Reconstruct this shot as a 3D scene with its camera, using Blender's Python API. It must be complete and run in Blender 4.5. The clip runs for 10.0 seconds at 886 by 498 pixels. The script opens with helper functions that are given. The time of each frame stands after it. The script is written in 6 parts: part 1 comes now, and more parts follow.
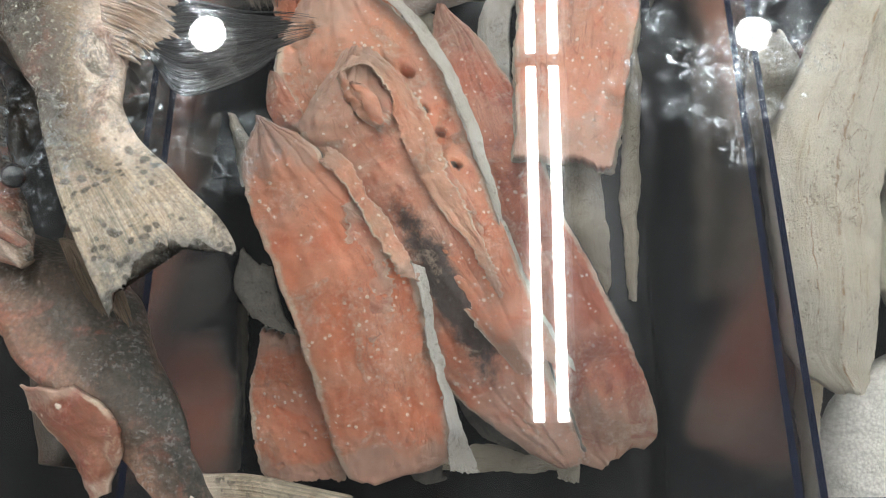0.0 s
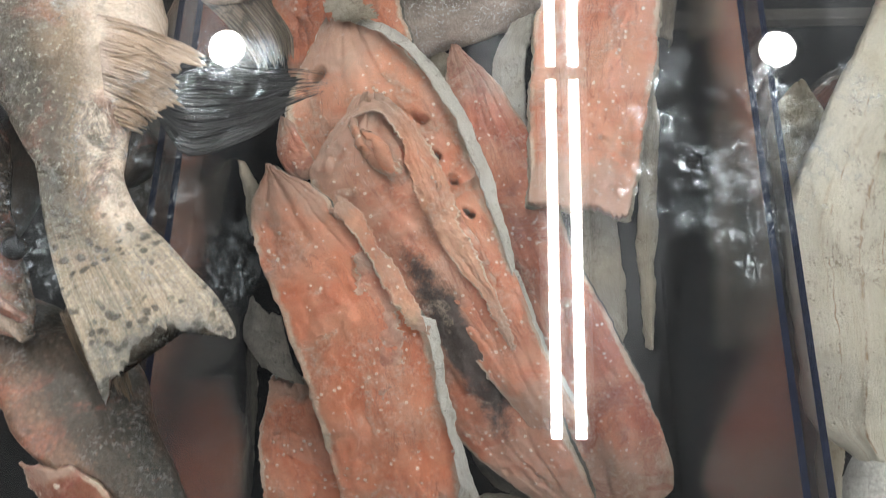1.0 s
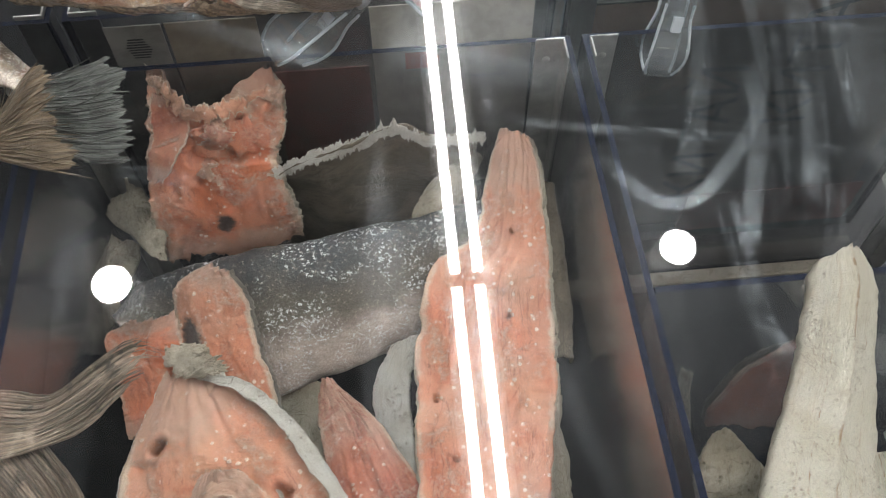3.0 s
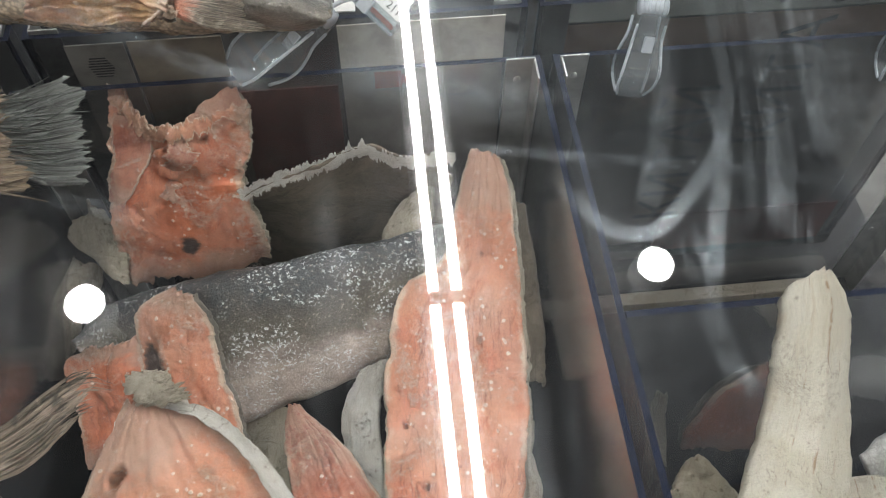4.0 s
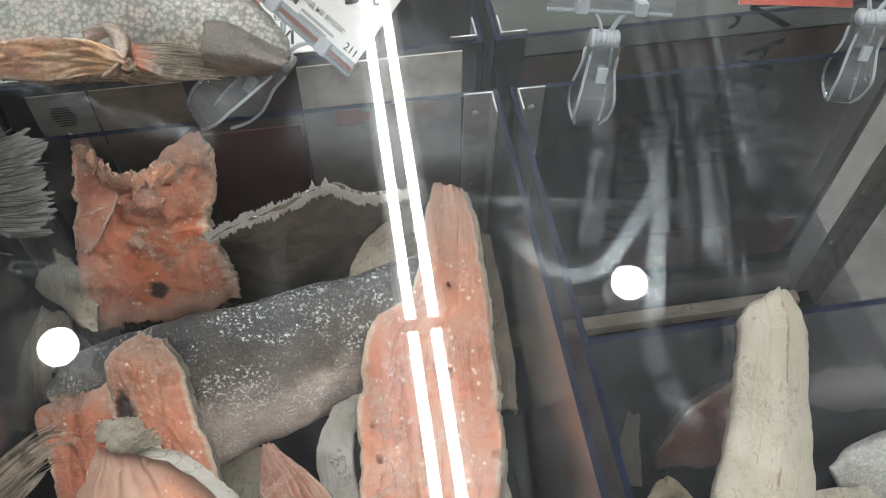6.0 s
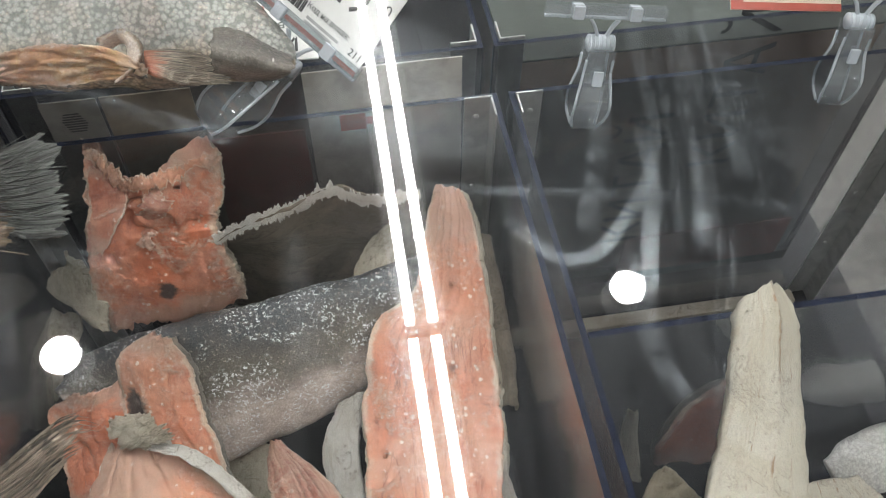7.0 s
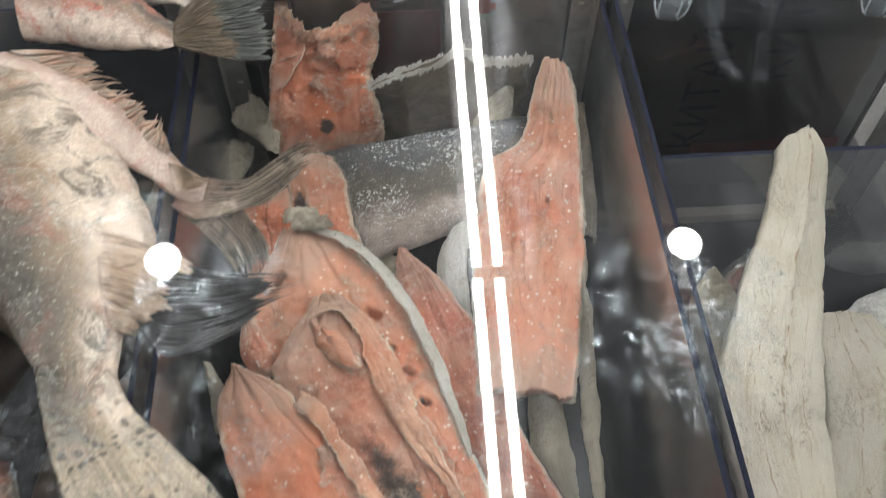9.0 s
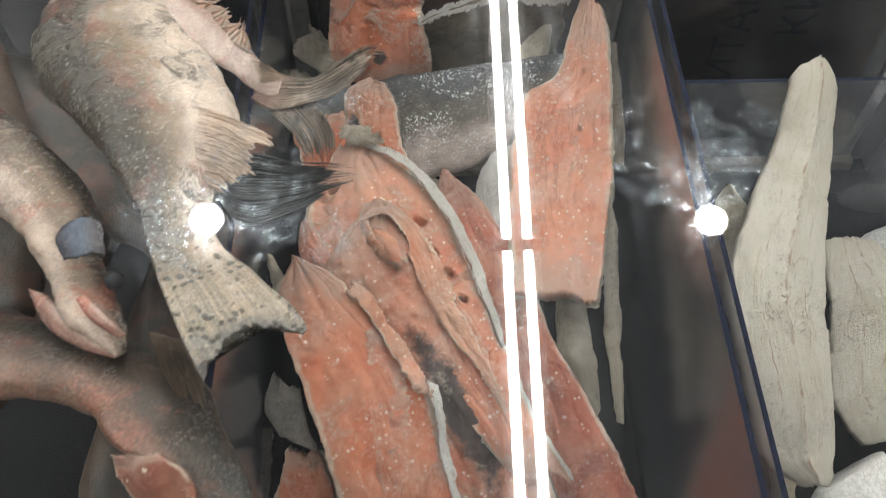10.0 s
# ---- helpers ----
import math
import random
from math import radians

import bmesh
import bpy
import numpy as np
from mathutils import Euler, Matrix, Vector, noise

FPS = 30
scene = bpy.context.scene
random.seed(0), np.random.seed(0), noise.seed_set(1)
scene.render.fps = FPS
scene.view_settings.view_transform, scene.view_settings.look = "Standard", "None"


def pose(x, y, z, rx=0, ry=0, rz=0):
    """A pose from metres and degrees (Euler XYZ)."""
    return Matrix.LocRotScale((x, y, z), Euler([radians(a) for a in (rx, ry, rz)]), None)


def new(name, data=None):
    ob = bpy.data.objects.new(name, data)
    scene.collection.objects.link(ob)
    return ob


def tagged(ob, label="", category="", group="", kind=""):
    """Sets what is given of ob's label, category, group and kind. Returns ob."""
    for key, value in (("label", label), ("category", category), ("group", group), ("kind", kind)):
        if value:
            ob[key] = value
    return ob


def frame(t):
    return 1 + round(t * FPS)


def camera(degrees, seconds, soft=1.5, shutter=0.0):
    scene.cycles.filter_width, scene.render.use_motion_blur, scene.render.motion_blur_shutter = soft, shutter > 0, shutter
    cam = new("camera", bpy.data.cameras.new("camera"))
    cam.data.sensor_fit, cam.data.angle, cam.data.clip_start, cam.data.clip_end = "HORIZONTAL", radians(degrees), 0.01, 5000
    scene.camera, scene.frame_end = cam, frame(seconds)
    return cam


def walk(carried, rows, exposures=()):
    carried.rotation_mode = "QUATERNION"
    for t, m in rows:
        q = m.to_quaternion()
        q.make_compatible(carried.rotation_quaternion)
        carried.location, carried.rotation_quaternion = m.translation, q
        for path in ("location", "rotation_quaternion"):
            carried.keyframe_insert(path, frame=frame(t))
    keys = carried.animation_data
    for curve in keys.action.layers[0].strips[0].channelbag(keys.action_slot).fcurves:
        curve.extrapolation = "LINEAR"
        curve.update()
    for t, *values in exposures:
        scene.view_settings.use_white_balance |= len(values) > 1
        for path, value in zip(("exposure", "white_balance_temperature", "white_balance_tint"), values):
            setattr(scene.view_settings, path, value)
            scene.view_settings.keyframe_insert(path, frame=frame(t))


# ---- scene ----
cam = camera(54.3, 10.0, soft=0.65, shutter=0.4)
METRES, EYE, TILT, LEAN, TURN = 0.75, 0.80, -68.5, 1.8, 0.0
ROWS = [
    (0.0, 0.0, 0.0, 0.0, 0.0, 0.0, -0.0),
    (0.5, 0.0038, -0.0065, 0.0259, 0.82, -0.11, -0.16),
    (1.0, 0.0104, 0.0201, 0.0622, 1.35, 0.03, -0.31),
    (1.5, 0.0223, 0.0347, 0.1342, 1.64, 2.32, -0.26),
    (2.0, 0.0605, 0.0849, 0.2326, 1.26, 8.59, 4.07),
    (2.5, 0.0666, 0.1407, 0.2804, -1.28, 10.31, 4.64),
    (4.0, 0.0863, 0.1905, 0.3101, -4.65, 11.65, 4.9),
    (4.5, 0.0954, 0.1864, 0.3138, -5.24, 12.04, 5.32),
    (5.0, 0.1018, 0.1809, 0.3185, -5.49, 12.34, 6.41),
    (5.5, 0.1008, 0.1775, 0.318, -5.55, 12.78, 7.19),
    (7.0, 0.0903, 0.1506, 0.2998, -5.6, 13.75, 7.97),
    (7.5, 0.0782, 0.1242, 0.2777, -5.53, 14.02, 8.2),
    (8.0, 0.0486, 0.0824, 0.2387, -5.16, 14.03, 7.82),
    (8.5, -0.0032, 0.0163, 0.1561, -4.13, 13.88, 5.27),
    (9.0, -0.0281, -0.059, 0.0414, -3.23, 13.25, 2.76),
    (9.5, -0.0337, -0.109, -0.0358, -2.34, 12.9, 1.07),
    (10.0, -0.0562, -0.1521, -0.1093, -1.89, 13.06, 0.49),
]
walk(cam, [(t, pose(0, 0, EYE, TILT, LEAN, TURN) @ pose(METRES * x, METRES * y, METRES * z, 90 + pitch, roll, yaw)) for t, x, y, z, yaw, pitch, roll in ROWS], exposures=((0.0, 0.12), (1.5, 0.12), (2.5, 0.18), (4.0, 0.22), (7.5, 0.22), (9.0, 0.12), (10.0, 0.12)))

# ---------------------------------------------------------------- world and light
world = bpy.data.worlds.new("shop_dark")
scene.world = world
world.use_nodes = True
world.node_tree.nodes["Background"].inputs[0].default_value = (0.9, 0.95, 1.0, 1)
world.node_tree.nodes["Background"].inputs[1].default_value = 0.02

STRIP_POWER, SPOT_POWER = 92.0, 110.0


# ---------------------------------------------------------------- material helpers
class Nodes:
    def __init__(self, name):
        self.mat = bpy.data.materials.new(name)
        self.mat.use_nodes = True
        self.tree = self.mat.node_tree
        self.bsdf = self.tree.nodes["Principled BSDF"]
        self.out = self.tree.nodes["Material Output"]

    def add(self, kind, **ins):
        n = self.tree.nodes.new(kind)
        for k, v in ins.items():
            key = int(k[1:]) if k[0] == "i" and k[1:].isdigit() else k.replace("_", " ")
            self.put(n.inputs[key], v)
        return n

    def put(self, socket, v):
        if isinstance(v, bpy.types.NodeSocket):
            self.tree.links.new(v, socket)
        else:
            socket.default_value = v

    def math(self, op, a, b=0.0, clamp=False):
        n = self.tree.nodes.new("ShaderNodeMath")
        n.operation, n.use_clamp = op, clamp
        self.put(n.inputs[0], a)
        self.put(n.inputs[1], b)
        return n.outputs[0]

    def mix(self, f, a, b):
        n = self.tree.nodes.new("ShaderNodeMix")
        n.data_type = "RGBA"
        self.put(n.inputs[0], f)
        self.put(n.inputs[6], a if isinstance(a, bpy.types.NodeSocket) else (*a, 1))
        self.put(n.inputs[7], b if isinstance(b, bpy.types.NodeSocket) else (*b, 1))
        return n.outputs[2]

    def ramp(self, f, lo, hi):
        n = self.tree.nodes.new("ShaderNodeMapRange")
        n.inputs["From Min"].default_value, n.inputs["From Max"].default_value = lo, hi
        n.interpolation_type = "SMOOTHSTEP"
        self.put(n.inputs["Value"], f)
        return n.outputs[0]

    def coords(self, kind="Object", scale=(1, 1, 1), shift=True):
        tc = self.tree.nodes.new("ShaderNodeTexCoord").outputs[kind]
        m = self.tree.nodes.new("ShaderNodeMapping")
        m.inputs["Scale"].default_value = scale
        self.put(m.inputs["Vector"], tc)
        if shift:
            r = self.tree.nodes.new("ShaderNodeObjectInfo").outputs["Random"]
            c = self.tree.nodes.new("ShaderNodeCombineXYZ")
            for i, k in enumerate((7.0, 13.0, 19.0)):
                self.put(c.inputs[i], self.math("MULTIPLY", r, k))
            self.put(m.inputs["Location"], c.outputs[0])
        return m.outputs[0]

    def noise(self, vec, scale, detail=4, rough=0.55, warp=0.0):
        n = self.add("ShaderNodeTexNoise", Vector=vec, Scale=scale, Detail=detail, Roughness=rough, Distortion=warp)
        return n.outputs[0]

    def grit(self, col, p, amount, pale=(0.75, 0.68, 0.6)):
        """Fine dark and pale grains, under a millimetre."""
        n = self.add("ShaderNodeTexNoise", Vector=p, Scale=720.0, Detail=3.0, Roughness=0.75).outputs[0]
        dark = self.tree.nodes.new("ShaderNodeMix")
        dark.data_type, dark.blend_type = "RGBA", "MULTIPLY"
        self.put(dark.inputs[0], self.math("MULTIPLY", self.ramp(n, 0.52, 0.38), amount))
        self.put(dark.inputs[6], col)
        dark.inputs[7].default_value = (0.5, 0.45, 0.42, 1)
        return self.mix(self.math("MULTIPLY", self.ramp(n, 0.6, 0.7), amount * 0.6), dark.outputs[2], pale), n

    def bump(self, h, strength, dist, base=None):
        b = self.add("ShaderNodeBump", Height=h, Strength=strength, Distance=dist)
        if base is not None:
            self.put(b.inputs["Normal"], base)
        return b.outputs[0]

    def done(self, colour, rough, normal=None, metal=0.0, spec=0.5):
        self.put(self.bsdf.inputs["Base Color"], colour if isinstance(colour, bpy.types.NodeSocket) else (*colour, 1))
        self.put(self.bsdf.inputs["Roughness"], rough)
        self.put(self.bsdf.inputs["Metallic"], metal)
        self.put(self.bsdf.inputs["Specular IOR Level"], spec)
        if normal is not None:
            self.put(self.bsdf.inputs["Normal"], normal)
        return self.mat


def uv_sep(m):
    """u across (0 and 1 at the edges), v along."""
    s = m.add("ShaderNodeSeparateXYZ", Vector=m.tree.nodes.new("ShaderNodeTexCoord").outputs["UV"])
    return s.outputs[0], s.outputs[1]


def flesh(name, base, pale, dark, rim=0.05, rim_col=(0.6, 0.52, 0.42), stain=None, red=0.0, dry_amount=0.4):
    """Dried cured fish flesh: soft tone patches, pale salt bloom, short scratches, pores, pale dry rim, an optional dark stain (u, v, ru, rv)."""
    m = Nodes(name)
    p = m.coords("Object")
    u, v = uv_sep(m)
    big = m.noise(p, 11, 5, 0.55, 0.8)
    mid = m.noise(p, 48, 6, 0.62, 0.4)
    fine = m.noise(p, 300, 4, 0.7)
    grain = m.noise(m.coords("UV", (5, 3.4, 1)), 1.0, 6, 0.65, 1.8)
    col = m.mix(m.ramp(big, 0.36, 0.64), base, pale)
    col = m.mix(m.math("MULTIPLY", m.ramp(grain, 0.52, 0.72), 0.45), col, dark)
    col = m.mix(m.math("MULTIPLY", m.ramp(mid, 0.5, 0.66), 0.5), col, (base[0] * 0.86, base[1] * 0.66, base[2] * 0.6))
    dry = m.ramp(m.noise(p, 12, 5, 0.6, 1.0), 0.46, 0.66)
    col = m.mix(m.math("MULTIPLY", dry, dry_amount), col, (0.56, 0.37, 0.29))
    bloom = m.math("MULTIPLY", m.ramp(m.noise(p, 24, 7, 0.72, 1.2), 0.5, 0.62), m.ramp(m.noise(p, 230, 5, 0.8), 0.44, 0.6))
    col = m.mix(m.math("MULTIPLY", bloom, 0.32), col, (0.78, 0.66, 0.57))
    vo = m.add("ShaderNodeTexVoronoi", Vector=p, Scale=120.0)
    fleck = m.math("MULTIPLY", m.ramp(m.math("ADD", vo.outputs["Distance"], m.math("MULTIPLY", m.noise(p, 260, 4, 0.8), 0.5)), 0.52, 0.4), m.ramp(m.noise(p, 30, 5, 0.7), 0.46, 0.55))
    col = m.mix(m.math("MULTIPLY", fleck, 0.75), col, (0.85, 0.77, 0.68))
    line = m.ramp(m.math("ABSOLUTE", m.math("SUBTRACT", m.noise(m.coords("UV", (3.2, 1.0, 1)), 1.4, 6, 0.62, 2.2), 0.5)), 0.014, 0.003)
    line = m.math("MULTIPLY", line, m.ramp(m.noise(p, 12, 3), 0.42, 0.58))
    col = m.mix(m.math("MULTIPLY", line, 0.55), col, (0.25, 0.085, 0.055))
    edge = m.math("MINIMUM", u, m.math("SUBTRACT", 1.0, u))
    wob = m.math("MULTIPLY", m.noise(p, 70, 6, 0.75), rim * 2.4)
    edge_mask = m.math("MULTIPLY", m.ramp(m.math("SUBTRACT", wob, edge), -0.01, rim * 0.6), m.ramp(m.noise(p, 19, 3), 0.36, 0.56))
    col = m.mix(m.math("MULTIPLY", edge_mask, 0.8), col, rim_col)
    end = m.math("MINIMUM", v, m.math("SUBTRACT", 1.0, v))
    end_mask = m.ramp(m.math("SUBTRACT", m.math("MULTIPLY", m.noise(p, 26, 6, 0.75, 0.6), 0.36), end), 0.0, 0.1)
    col = m.mix(m.math("MULTIPLY", end_mask, 0.7), col, (0.42, 0.3, 0.24))
    if red:
        col = m.mix(m.math("MULTIPLY", m.ramp(m.noise(p, 24, 6, 0.68, 1.4), 0.47, 0.62), red), col, (0.27, 0.055, 0.04))
    if stain:
        su, sv, ru, rv = stain
        du = m.math("DIVIDE", m.math("SUBTRACT", u, su), ru)
        dv = m.math("DIVIDE", m.math("SUBTRACT", v, sv), rv)
        r2 = m.math("ADD", m.math("MULTIPLY", du, du), m.math("MULTIPLY", dv, dv))
        r2 = m.math("ADD", r2, m.math("MULTIPLY", m.math("SUBTRACT", m.noise(p, 55, 7, 0.8), 0.5), 2.6))
        col = m.mix(m.math("MULTIPLY", m.ramp(r2, 1.3, 0.35), 0.95), col, (0.045, 0.042, 0.042))
    pv = m.add("ShaderNodeTexVoronoi", Vector=m.add("ShaderNodeVectorMath", i0=p, i1=m.add("ShaderNodeTexNoise", Vector=p, Scale=90.0).outputs[1]).outputs[0], Scale=48.0)
    pore = m.math("MULTIPLY", m.ramp(pv.outputs["Distance"], 0.11, 0.07), m.ramp(m.noise(p, 21, 2), 0.48, 0.53))
    col = m.mix(m.math("MULTIPLY", pore, 0.75), col, (0.16, 0.055, 0.04))
    h = m.math("ADD", m.math("MULTIPLY", grain, 0.5), m.math("ADD", m.math("MULTIPLY", mid, 0.7), m.math("MULTIPLY", fine, 0.55)))
    h = m.math("ADD", h, m.math("MULTIPLY", m.math("ADD", bloom, fleck), 0.6))
    crust = m.math("MULTIPLY", m.ramp(m.noise(p, 15, 5, 0.6, 1.4), 0.56, 0.64), m.ramp(m.noise(p, 170, 6, 0.8, 0.6), 0.42, 0.6))
    col = m.mix(m.math("MULTIPLY", crust, 0.65), col, (0.6, 0.47, 0.38))
    h = m.math("SUBTRACT", m.math("ADD", h, m.math("MULTIPLY", crust, 1.2)), m.math("ADD", pore, m.math("MULTIPLY", line, 0.6)))
    col, grain_fine = m.grit(col, p, 0.3)
    h = m.math("ADD", h, m.math("MULTIPLY", grain_fine, 0.35))
    nrm = m.bump(h, 0.65, 0.0032)
    rgh = m.math("ADD", 0.2, m.math("MULTIPLY", mid, 0.35))
    m.bsdf.inputs["Subsurface Weight"].default_value = 0.08
    m.bsdf.inputs["Subsurface Radius"].default_value = (0.012, 0.005, 0.003)
    m.bsdf.inputs["Subsurface Scale"].default_value = 0.3
    return m.done(col, rgh, nrm)


def hide(name, a, b, c, rough=0.5, speck=0.4, streak=0.0, fibre=0.5):
    """Dried skin, stockfish flesh or leather-like hide in three tones, fibrous, with an optional brown streak down the middle."""
    m = Nodes(name)
    p = m.coords("Object")
    u, v = uv_sep(m)
    big = m.noise(p, 15, 6, 0.62, 1.0)
    grain = m.noise(m.coords("UV", (7, 2.2, 1)), 1.5, 7, 0.7, 1.6)
    strand = m.noise(m.coords("UV", (40, 7, 1)), 1.0, 5, 0.7, 0.8)
    mid = m.noise(p, 85, 6, 0.7, 0.5)
    fine = m.noise(p, 480, 4, 0.7)
    cross = m.noise(m.coords("UV", (14, 90, 1)), 1.0, 5, 0.75, 1.5)
    col = m.mix(m.ramp(big, 0.38, 0.62), a, b)
    col = m.mix(m.math("MULTIPLY", m.ramp(grain, 0.5, 0.7), 0.7), col, c)
    col = m.mix(m.math("MULTIPLY", m.ramp(mid, 0.56, 0.68), speck), col, (c[0] * 0.6, c[1] * 0.55, c[2] * 0.5))
    col = m.mix(m.math("MULTIPLY", m.ramp(fine, 0.58, 0.7), 0.35), col, tuple(min(0.8, x * 1.25) for x in b))
    crack = m.ramp(m.math("ABSOLUTE", m.math("SUBTRACT", m.noise(p, 30, 6, 0.65, 1.5), 0.5)), 0.012, 0.003)
    crack = m.math("MULTIPLY", crack, m.ramp(m.noise(p, 14, 2), 0.5, 0.58))
    col = m.mix(m.math("MULTIPLY", crack, 0.6), col, (c[0] * 0.4, c[1] * 0.35, c[2] * 0.3))
    if streak:
        for off, wd in ((0.5, 0.035), (0.27, 0.012), (0.73, 0.012)):
            du = m.math("DIVIDE", m.math("ABSOLUTE", m.math("SUBTRACT", u, m.math("ADD", off - 0.04, m.math("MULTIPLY", big, 0.08)))), wd)
            k = m.math("MULTIPLY", m.ramp(m.math("ADD", du, m.math("MULTIPLY", mid, 1.2)), 1.6, 0.3), m.ramp(m.noise(p, 70, 5, 0.7), 0.45, 0.6))
            col = m.mix(m.math("MULTIPLY", k, streak), col, (0.4, 0.25, 0.14))
    h = m.math("ADD", m.math("ADD", m.math("MULTIPLY", grain, 0.7), m.math("MULTIPLY", mid, 1.2)), m.math("ADD", m.math("MULTIPLY", fine, 0.5), m.math("MULTIPLY", m.math("ADD", strand, cross), fibre)))
    vp = m.add("ShaderNodeTexVoronoi", Vector=p, Scale=170.0)
    pit = m.math("MULTIPLY", m.ramp(vp.outputs["Distance"], 0.26, 0.1), m.ramp(m.noise(p, 30, 4, 0.6), 0.46, 0.56))
    col = m.mix(m.math("MULTIPLY", pit, 0.45), col, (c[0] * 0.5, c[1] * 0.45, c[2] * 0.4))
    h = m.math("SUBTRACT", h, m.math("ADD", crack, m.math("MULTIPLY", pit, 1.3)))
    col, grain_fine = m.grit(col, p, 0.3)
    h = m.math("ADD", h, m.math("MULTIPLY", grain_fine, 0.5))
    return m.done(col, m.math("ADD", rough, m.math("MULTIPLY", mid, 0.2)), m.bump(h, 0.9, 0.0034))


def body_skin(name, back, side, belly, spot=0.0, salt=0.0, blush=0.0, rough=0.36, lo=0.3, hi=0.62, wash_amount=0.5, blot_amount=0.7, scale_amount=0.18, scale_size=480.0, mottle=0.42, fin=0.0):
    """Skin of a whole fish: u runs from the back (0) round to the belly (1); scales, blotches, salt crystals. fin: where along v the tail fin begins."""
    m = Nodes(name)
    p = m.coords("Object", shift=not fin)
    u, v = uv_sep(m)
    big = m.noise(p, 13, 5, 0.6, 0.8)
    uu = m.math("ADD", u, m.math("MULTIPLY", m.math("SUBTRACT", big, 0.5), 0.5))
    col = m.mix(m.ramp(uu, lo - 0.2, lo + 0.12), back, side)
    col = m.mix(m.ramp(uu, hi - 0.12, hi + 0.14), col, belly)
    blot = m.math("MULTIPLY", m.ramp(m.noise(p, 34, 7, 0.72, 0.8), 0.46, 0.62), m.ramp(m.noise(p, 9, 3), 0.4, 0.6))
    wash = m.ramp(m.noise(p, 17, 6, 0.7, 1.0), 0.54, 0.66)
    col = m.mix(m.math("MULTIPLY", wash, wash_amount), col, tuple(min(0.75, x * 1.35 + 0.04) for x in belly))
    col = m.mix(m.math("MULTIPLY", blot, blot_amount), col, (back[0] * 0.7 + 0.05, back[1] * 0.7 + 0.04, back[2] * 0.7 + 0.03))
    if blush:
        col = m.mix(m.math("MULTIPLY", m.ramp(m.noise(p, 20, 5, 0.65, 1.0), 0.52, 0.66), blush), col, (0.42, 0.11, 0.065))
    if spot:
        vs = m.add("ShaderNodeTexVoronoi", Vector=p, Scale=75.0).outputs["Distance"]
        col = m.mix(m.math("MULTIPLY", m.ramp(m.math("ADD", vs, m.math("MULTIPLY", m.noise(p, 90, 3), 0.2)), 0.36, 0.24), spot), col, (0.06, 0.055, 0.045))
    mot = m.noise(p, 62, 7, 0.78, 0.6)
    col = m.mix(m.math("MULTIPLY", m.ramp(mot, 0.44, 0.64), mottle), col, (0.25 * side[0] + 0.09, 0.25 * side[1] + 0.07, 0.25 * side[2] + 0.055))
    col = m.mix(m.math("MULTIPLY", m.ramp(m.noise(p, 270, 4, 0.75), 0.56, 0.68), 0.4), col, tuple(min(0.8, x * 1.3 + 0.05) for x in belly))
    if fin:
        rays = m.noise(m.coords("UV", (30, 1.2, 1), shift=False), 1.0, 6, 0.65, 0.3)
        end = m.ramp(m.math("ADD", v, m.math("MULTIPLY", m.math("SUBTRACT", big, 0.5), 0.12)), fin, fin + 0.14)
        ray_col = m.mix(m.ramp(rays, 0.32, 0.7), (0.46, 0.37, 0.27), (0.19, 0.17, 0.14))
        ray_col = m.mix(m.ramp(m.math("ADD", v, m.math("MULTIPLY", m.math("SUBTRACT", mot, 0.5), 0.2)), 0.93, 1.02), ray_col, (0.13, 0.13, 0.125))
        col = m.mix(m.math("MULTIPLY", end, 0.85), col, ray_col)
        warp = m.add("ShaderNodeVectorMath", i0=m.add("ShaderNodeTexNoise", Vector=p, Scale=60.0).outputs[1], i1=(0.012, 0.012, 0.012))
        warp.operation = "MULTIPLY"
        dots = m.add("ShaderNodeTexVoronoi", Vector=m.add("ShaderNodeVectorMath", i0=p, i1=warp.outputs[0]).outputs[0], Scale=135.0).outputs["Distance"]
        where = m.math("MULTIPLY", m.ramp(v, fin - 0.06, fin + 0.1), m.ramp(m.noise(p, 33, 3), 0.38, 0.5))
        col = m.mix(m.math("MULTIPLY", m.math("MULTIPLY", m.ramp(dots, 0.44, 0.22), where), 0.85), col, (0.05, 0.047, 0.04))
    sc = m.add("ShaderNodeTexVoronoi", Vector=p, Scale=scale_size)
    scale_d = sc.outputs["Distance"]
    col = m.mix(m.math("MULTIPLY", m.ramp(scale_d, 0.3, 0.75), scale_amount), col, (back[0] * 0.5, back[1] * 0.5, back[2] * 0.5))
    h = m.math("ADD", m.math("MULTIPLY", scale_d, -0.5), m.math("MULTIPLY", m.noise(p, 110, 5, 0.65), 1.1))
    if salt:
        band = m.ramp(m.noise(p, 24, 4, 0.6, 0.8), 0.44, 0.58)
        g = m.math("MULTIPLY", m.ramp(m.noise(p, 330, 4, 0.7), 0.53, 0.62), band)
        col = m.mix(m.math("MULTIPLY", g, salt), col, (0.72, 0.74, 0.76))
        h = m.math("ADD", h, m.math("MULTIPLY", g, 0.7))
    col, grain_fine = m.grit(col, p, 0.3)
    h = m.math("ADD", m.math("MULTIPLY", h, 0.6), m.noise(p, 40, 6, 0.65))
    return m.done(col, m.math("ADD", rough, m.math("MULTIPLY", blot, 0.2)), m.bump(h, 0.6, 0.0024))


